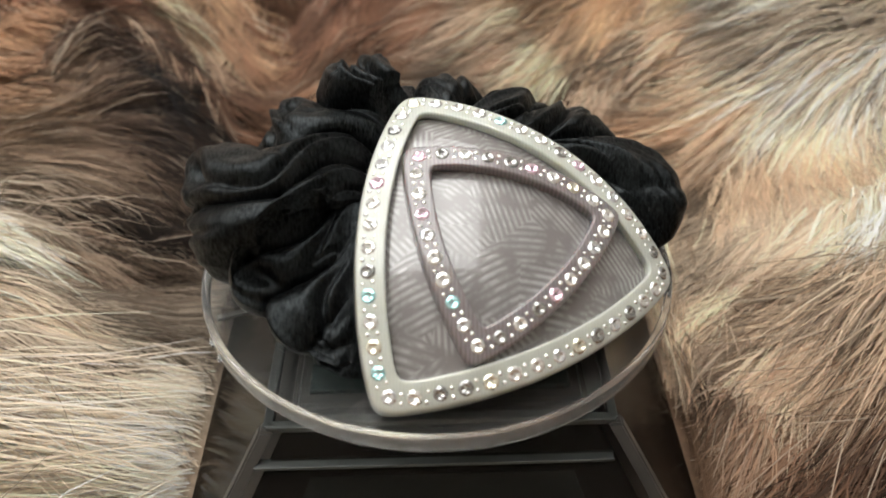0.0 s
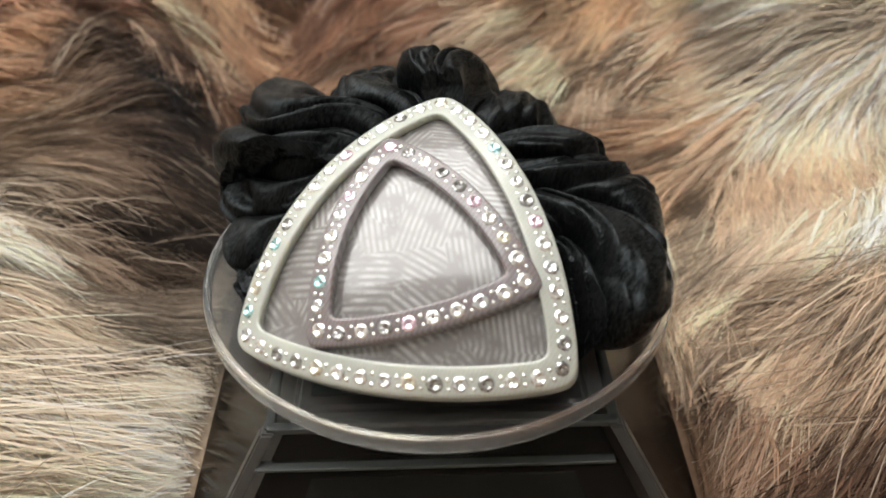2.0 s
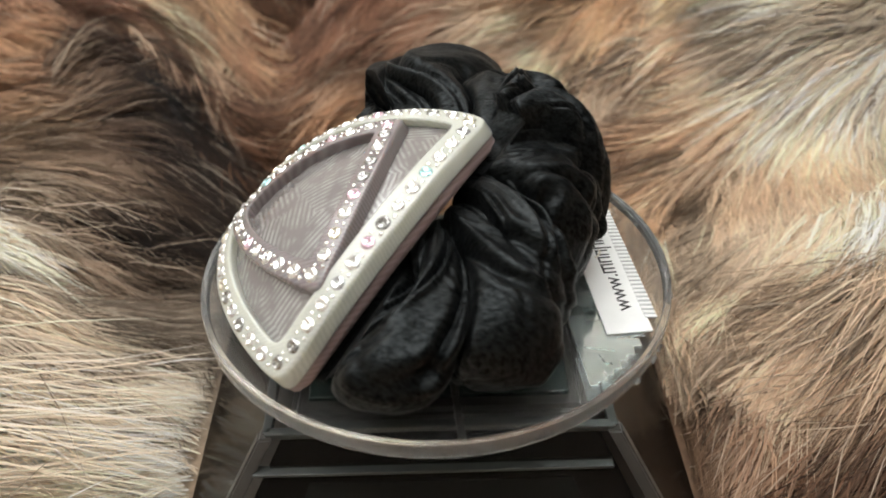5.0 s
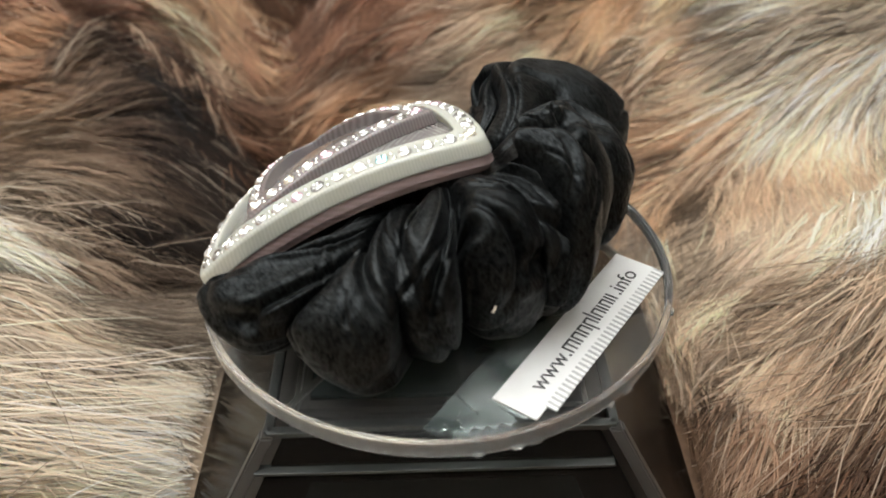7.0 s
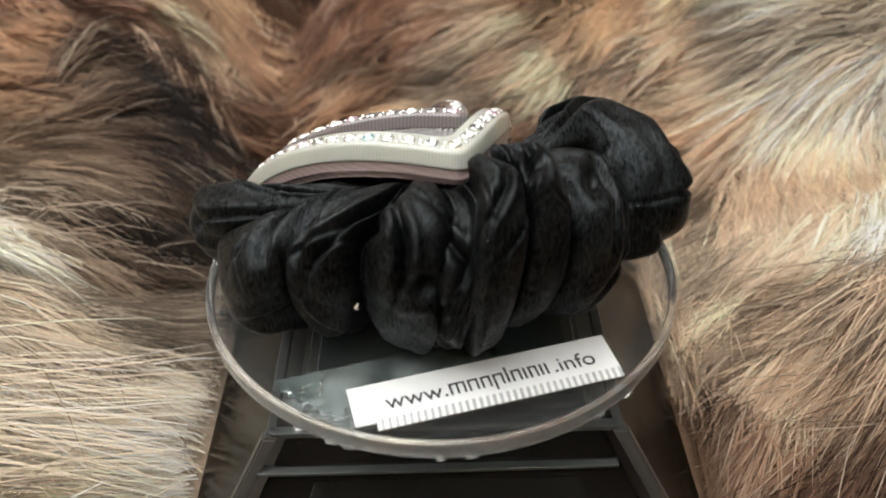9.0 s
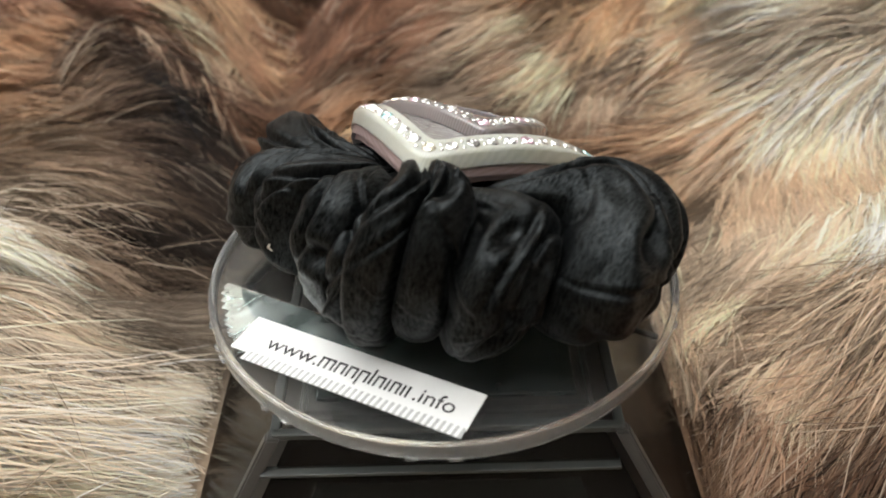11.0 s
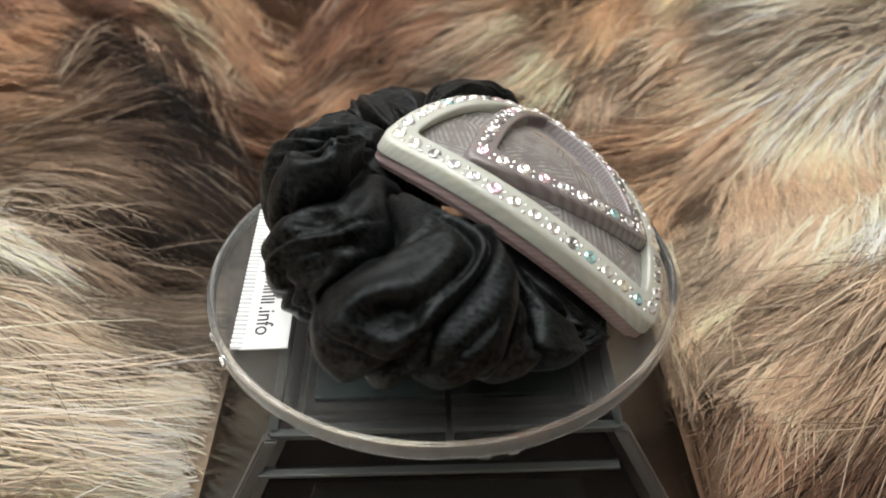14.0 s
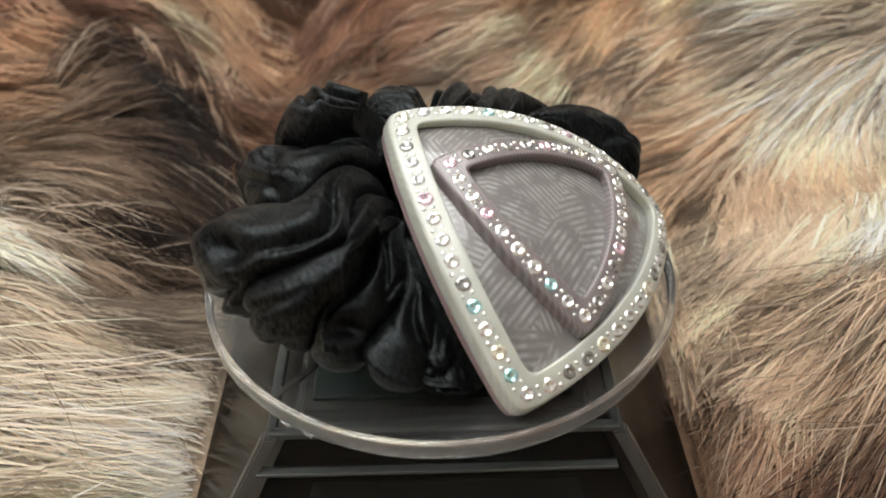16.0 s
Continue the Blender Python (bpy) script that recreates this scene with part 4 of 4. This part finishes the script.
def stone_mesh():
    """A foiled brilliant: star of back facets, crown, girdle."""
    bm = bmesh.new()
    n = 8
    t = [bm.verts.new((0.62 * math.cos(2 * math.pi * (i + 0.5) / n), 0.62 * math.sin(2 * math.pi * (i + 0.5) / n), 0.34)) for i in range(n)]
    c = [bm.verts.new((0.84 * math.cos(2 * math.pi * i / n), 0.84 * math.sin(2 * math.pi * i / n), 0.24)) for i in range(n)]
    g = [bm.verts.new((1.0 * math.cos(2 * math.pi * (i + 0.5) / n), 1.0 * math.sin(2 * math.pi * (i + 0.5) / n), 0.0)) for i in range(n)]
    s = [bm.verts.new((0.34 * math.cos(2 * math.pi * i / n), 0.34 * math.sin(2 * math.pi * i / n), 0.16 if i % 2 else 0.24)) for i in range(n)]
    hub = bm.verts.new((0.03, -0.02, 0.06))
    for i in range(n):
        j = (i + 1) % n
        bm.faces.new((hub, s[i], s[j]))
        bm.faces.new((s[i], t[i], s[j]))
        bm.faces.new((t[i - 1], t[i], s[i]))
        bm.faces.new((t[i], c[i], c[j]))
        bm.faces.new((t[i - 1], c[i], t[i]))
        bm.faces.new((c[i], g[i], c[j]))
        bm.faces.new((g[i - 1], g[i], c[i]))
    bm.faces.new([g[i] for i in reversed(range(n))])
    bmesh.ops.remove_doubles(bm, verts=bm.verts, dist=1e-6)
    return mesh_of("rhinestone", bm, "crystal", scale=1.0)


def bead_mesh():
    bm = bmesh.new()
    bmesh.ops.create_icosphere(bm, subdivisions=2, radius=1.0)
    return mesh_of("bead", bm, "bead", smooth=True, scale=1.0)


def set_stones(parent, path, count, size, top, stone, bead, rng, bead_size):
    """Stones along a closed line, a pair of small beads between each two."""
    pts = [Vector((*p, 0)) for p in path]
    seg = [(pts[(i + 1) % len(pts)] - pts[i]).length for i in range(len(pts))]
    total = sum(seg)

    def at(s):
        s %= total
        for i, l in enumerate(seg):
            if s <= l:
                d = (pts[(i + 1) % len(pts)] - pts[i])
                return pts[i] + d * (s / l), d.normalized()
            s -= l
        return pts[0], Vector((1, 0, 0))

    def place(ob, p, size_, w):
        u, v = p.x, p.y
        nrm = (O_N + (O_U * u + O_V * v) * (2 * DOME_K)).normalized()
        q = nrm.to_track_quat("Z", "Y").to_matrix().to_4x4()
        wob = Euler((rng.uniform(-0.10, 0.10), rng.uniform(-0.10, 0.10), rng.uniform(0, 6.28))).to_matrix().to_4x4()
        ob.matrix_basis = Matrix.Translation(onto(u, v, w) * R) @ q @ wob @ Matrix.Scale(size_ * R, 4)
    for i in range(count):
        p, d = at(total * i / count)
        ob = new("rhinestone", stone)
        ob.parent = parent
        place(ob, p, size * rng.uniform(0.94, 1.06), top)
        p, d = at(total * (i + 0.5) / count)
        side = Vector((-d.y, d.x, 0))
        for sgn in (-1, 1):
            ob = new("bead", bead)
            ob.parent = parent
            place(ob, p + side * sgn * size * rng.uniform(0.42, 0.62) + d * rng.uniform(-0.006, 0.006), bead_size * rng.uniform(0.85, 1.15), top - bead_size * 0.15)


def build_ornament(thing):
    n = 240
    c0 = (0.0, 0.0)
    big_o, big_i = outline(0.515, 1.62, 22, 0, c0, n), outline(0.412, 1.60, 26, 0, c0, n)
    ci = (0.016, 0.003)
    sm_o, sm_i = outline(0.325, 1.37, 22, 20.5, ci, n), outline(0.236, 1.05, 26, 20.5, ci, n)
    white = part("outer_frame", band(big_o, big_i, 0.0, -0.070, 0.010), "milky", thing, "milky white resin frame", smooth=True)
    inset = [(x * 0.985, y * 0.985) for x, y in big_o]
    part("base_plate", plate(inset, -0.0715, -0.112, c0), "mauve", thing, "mauve resin backing", smooth=False)
    inset2 = [(x * 0.95, y * 0.95) for x, y in big_o]
    part("back_plate", plate(inset2, -0.1135, -0.146, c0), "mauve", thing, "thin mauve back layer", smooth=False)
    part("hatched_plate", plate([(x * 1.01, y * 1.01) for x, y in big_i], -0.048, -0.0705, c0), "pearl", thing, "grey lilac pearly plate with hatched strokes", smooth=False)
    lilac = part("inner_frame", band(sm_o, sm_i, 0.010, -0.0475, 0.010), "lilac", thing, "lilac-grey resin frame", smooth=True)
    part("centre_plate", plate([(ci[0] + (x - ci[0]) * 1.01, ci[1] + (y - ci[1]) * 1.01) for x, y in sm_i], -0.040, -0.0472, ci), "pearl", thing,
         "pearly grey centre with hatched strokes", smooth=False)
    # barrette clip that holds it to the band
    bm = bmesh.new()
    for k in range(10):
        t0 = -0.45 + 0.9 * k / 10
        for a in (0,):
            p = onto(t0 + 0.045, -0.02, -0.19)
            box(bm, p - Vector((0.06, 0.05, 0.02)), p + Vector((0.06, 0.05, 0.02)), 0.006)
    part("clip", bm, "black", thing, "dark barrette clip")
    rng = random.Random(11)
    stone, bead = stone_mesh(), bead_mesh()
    mid = [((a[0] * 0.58 + b[0] * 0.42), (a[1] * 0.58 + b[1] * 0.42)) for a, b in zip(big_o, big_i)]
    set_stones(white, mid, 42, 0.031, -0.003, stone, bead, rng, 0.0095)
    mid = [((a[0] * 0.55 + b[0] * 0.45), (a[1] * 0.55 + b[1] * 0.45)) for a, b in zip(sm_o, sm_i)]
    set_stones(lilac, mid, 27, 0.030, 0.0075, stone, bead, rng, 0.0095)


build_room()
build_fur()
DISC = build_stand()
LABEL, TAPE = build_label()
SCRUNCHIE = build_scrunchie()


def motions():
    """The disc and all that lies on it turn about the spindle."""
    rows = [(t, pose(0, 0, 0, 0, 0, a)) for t, a in TURN]
    for thing in (DISC, LABEL, TAPE, SCRUNCHIE):
        walk(thing, rows)


motions()
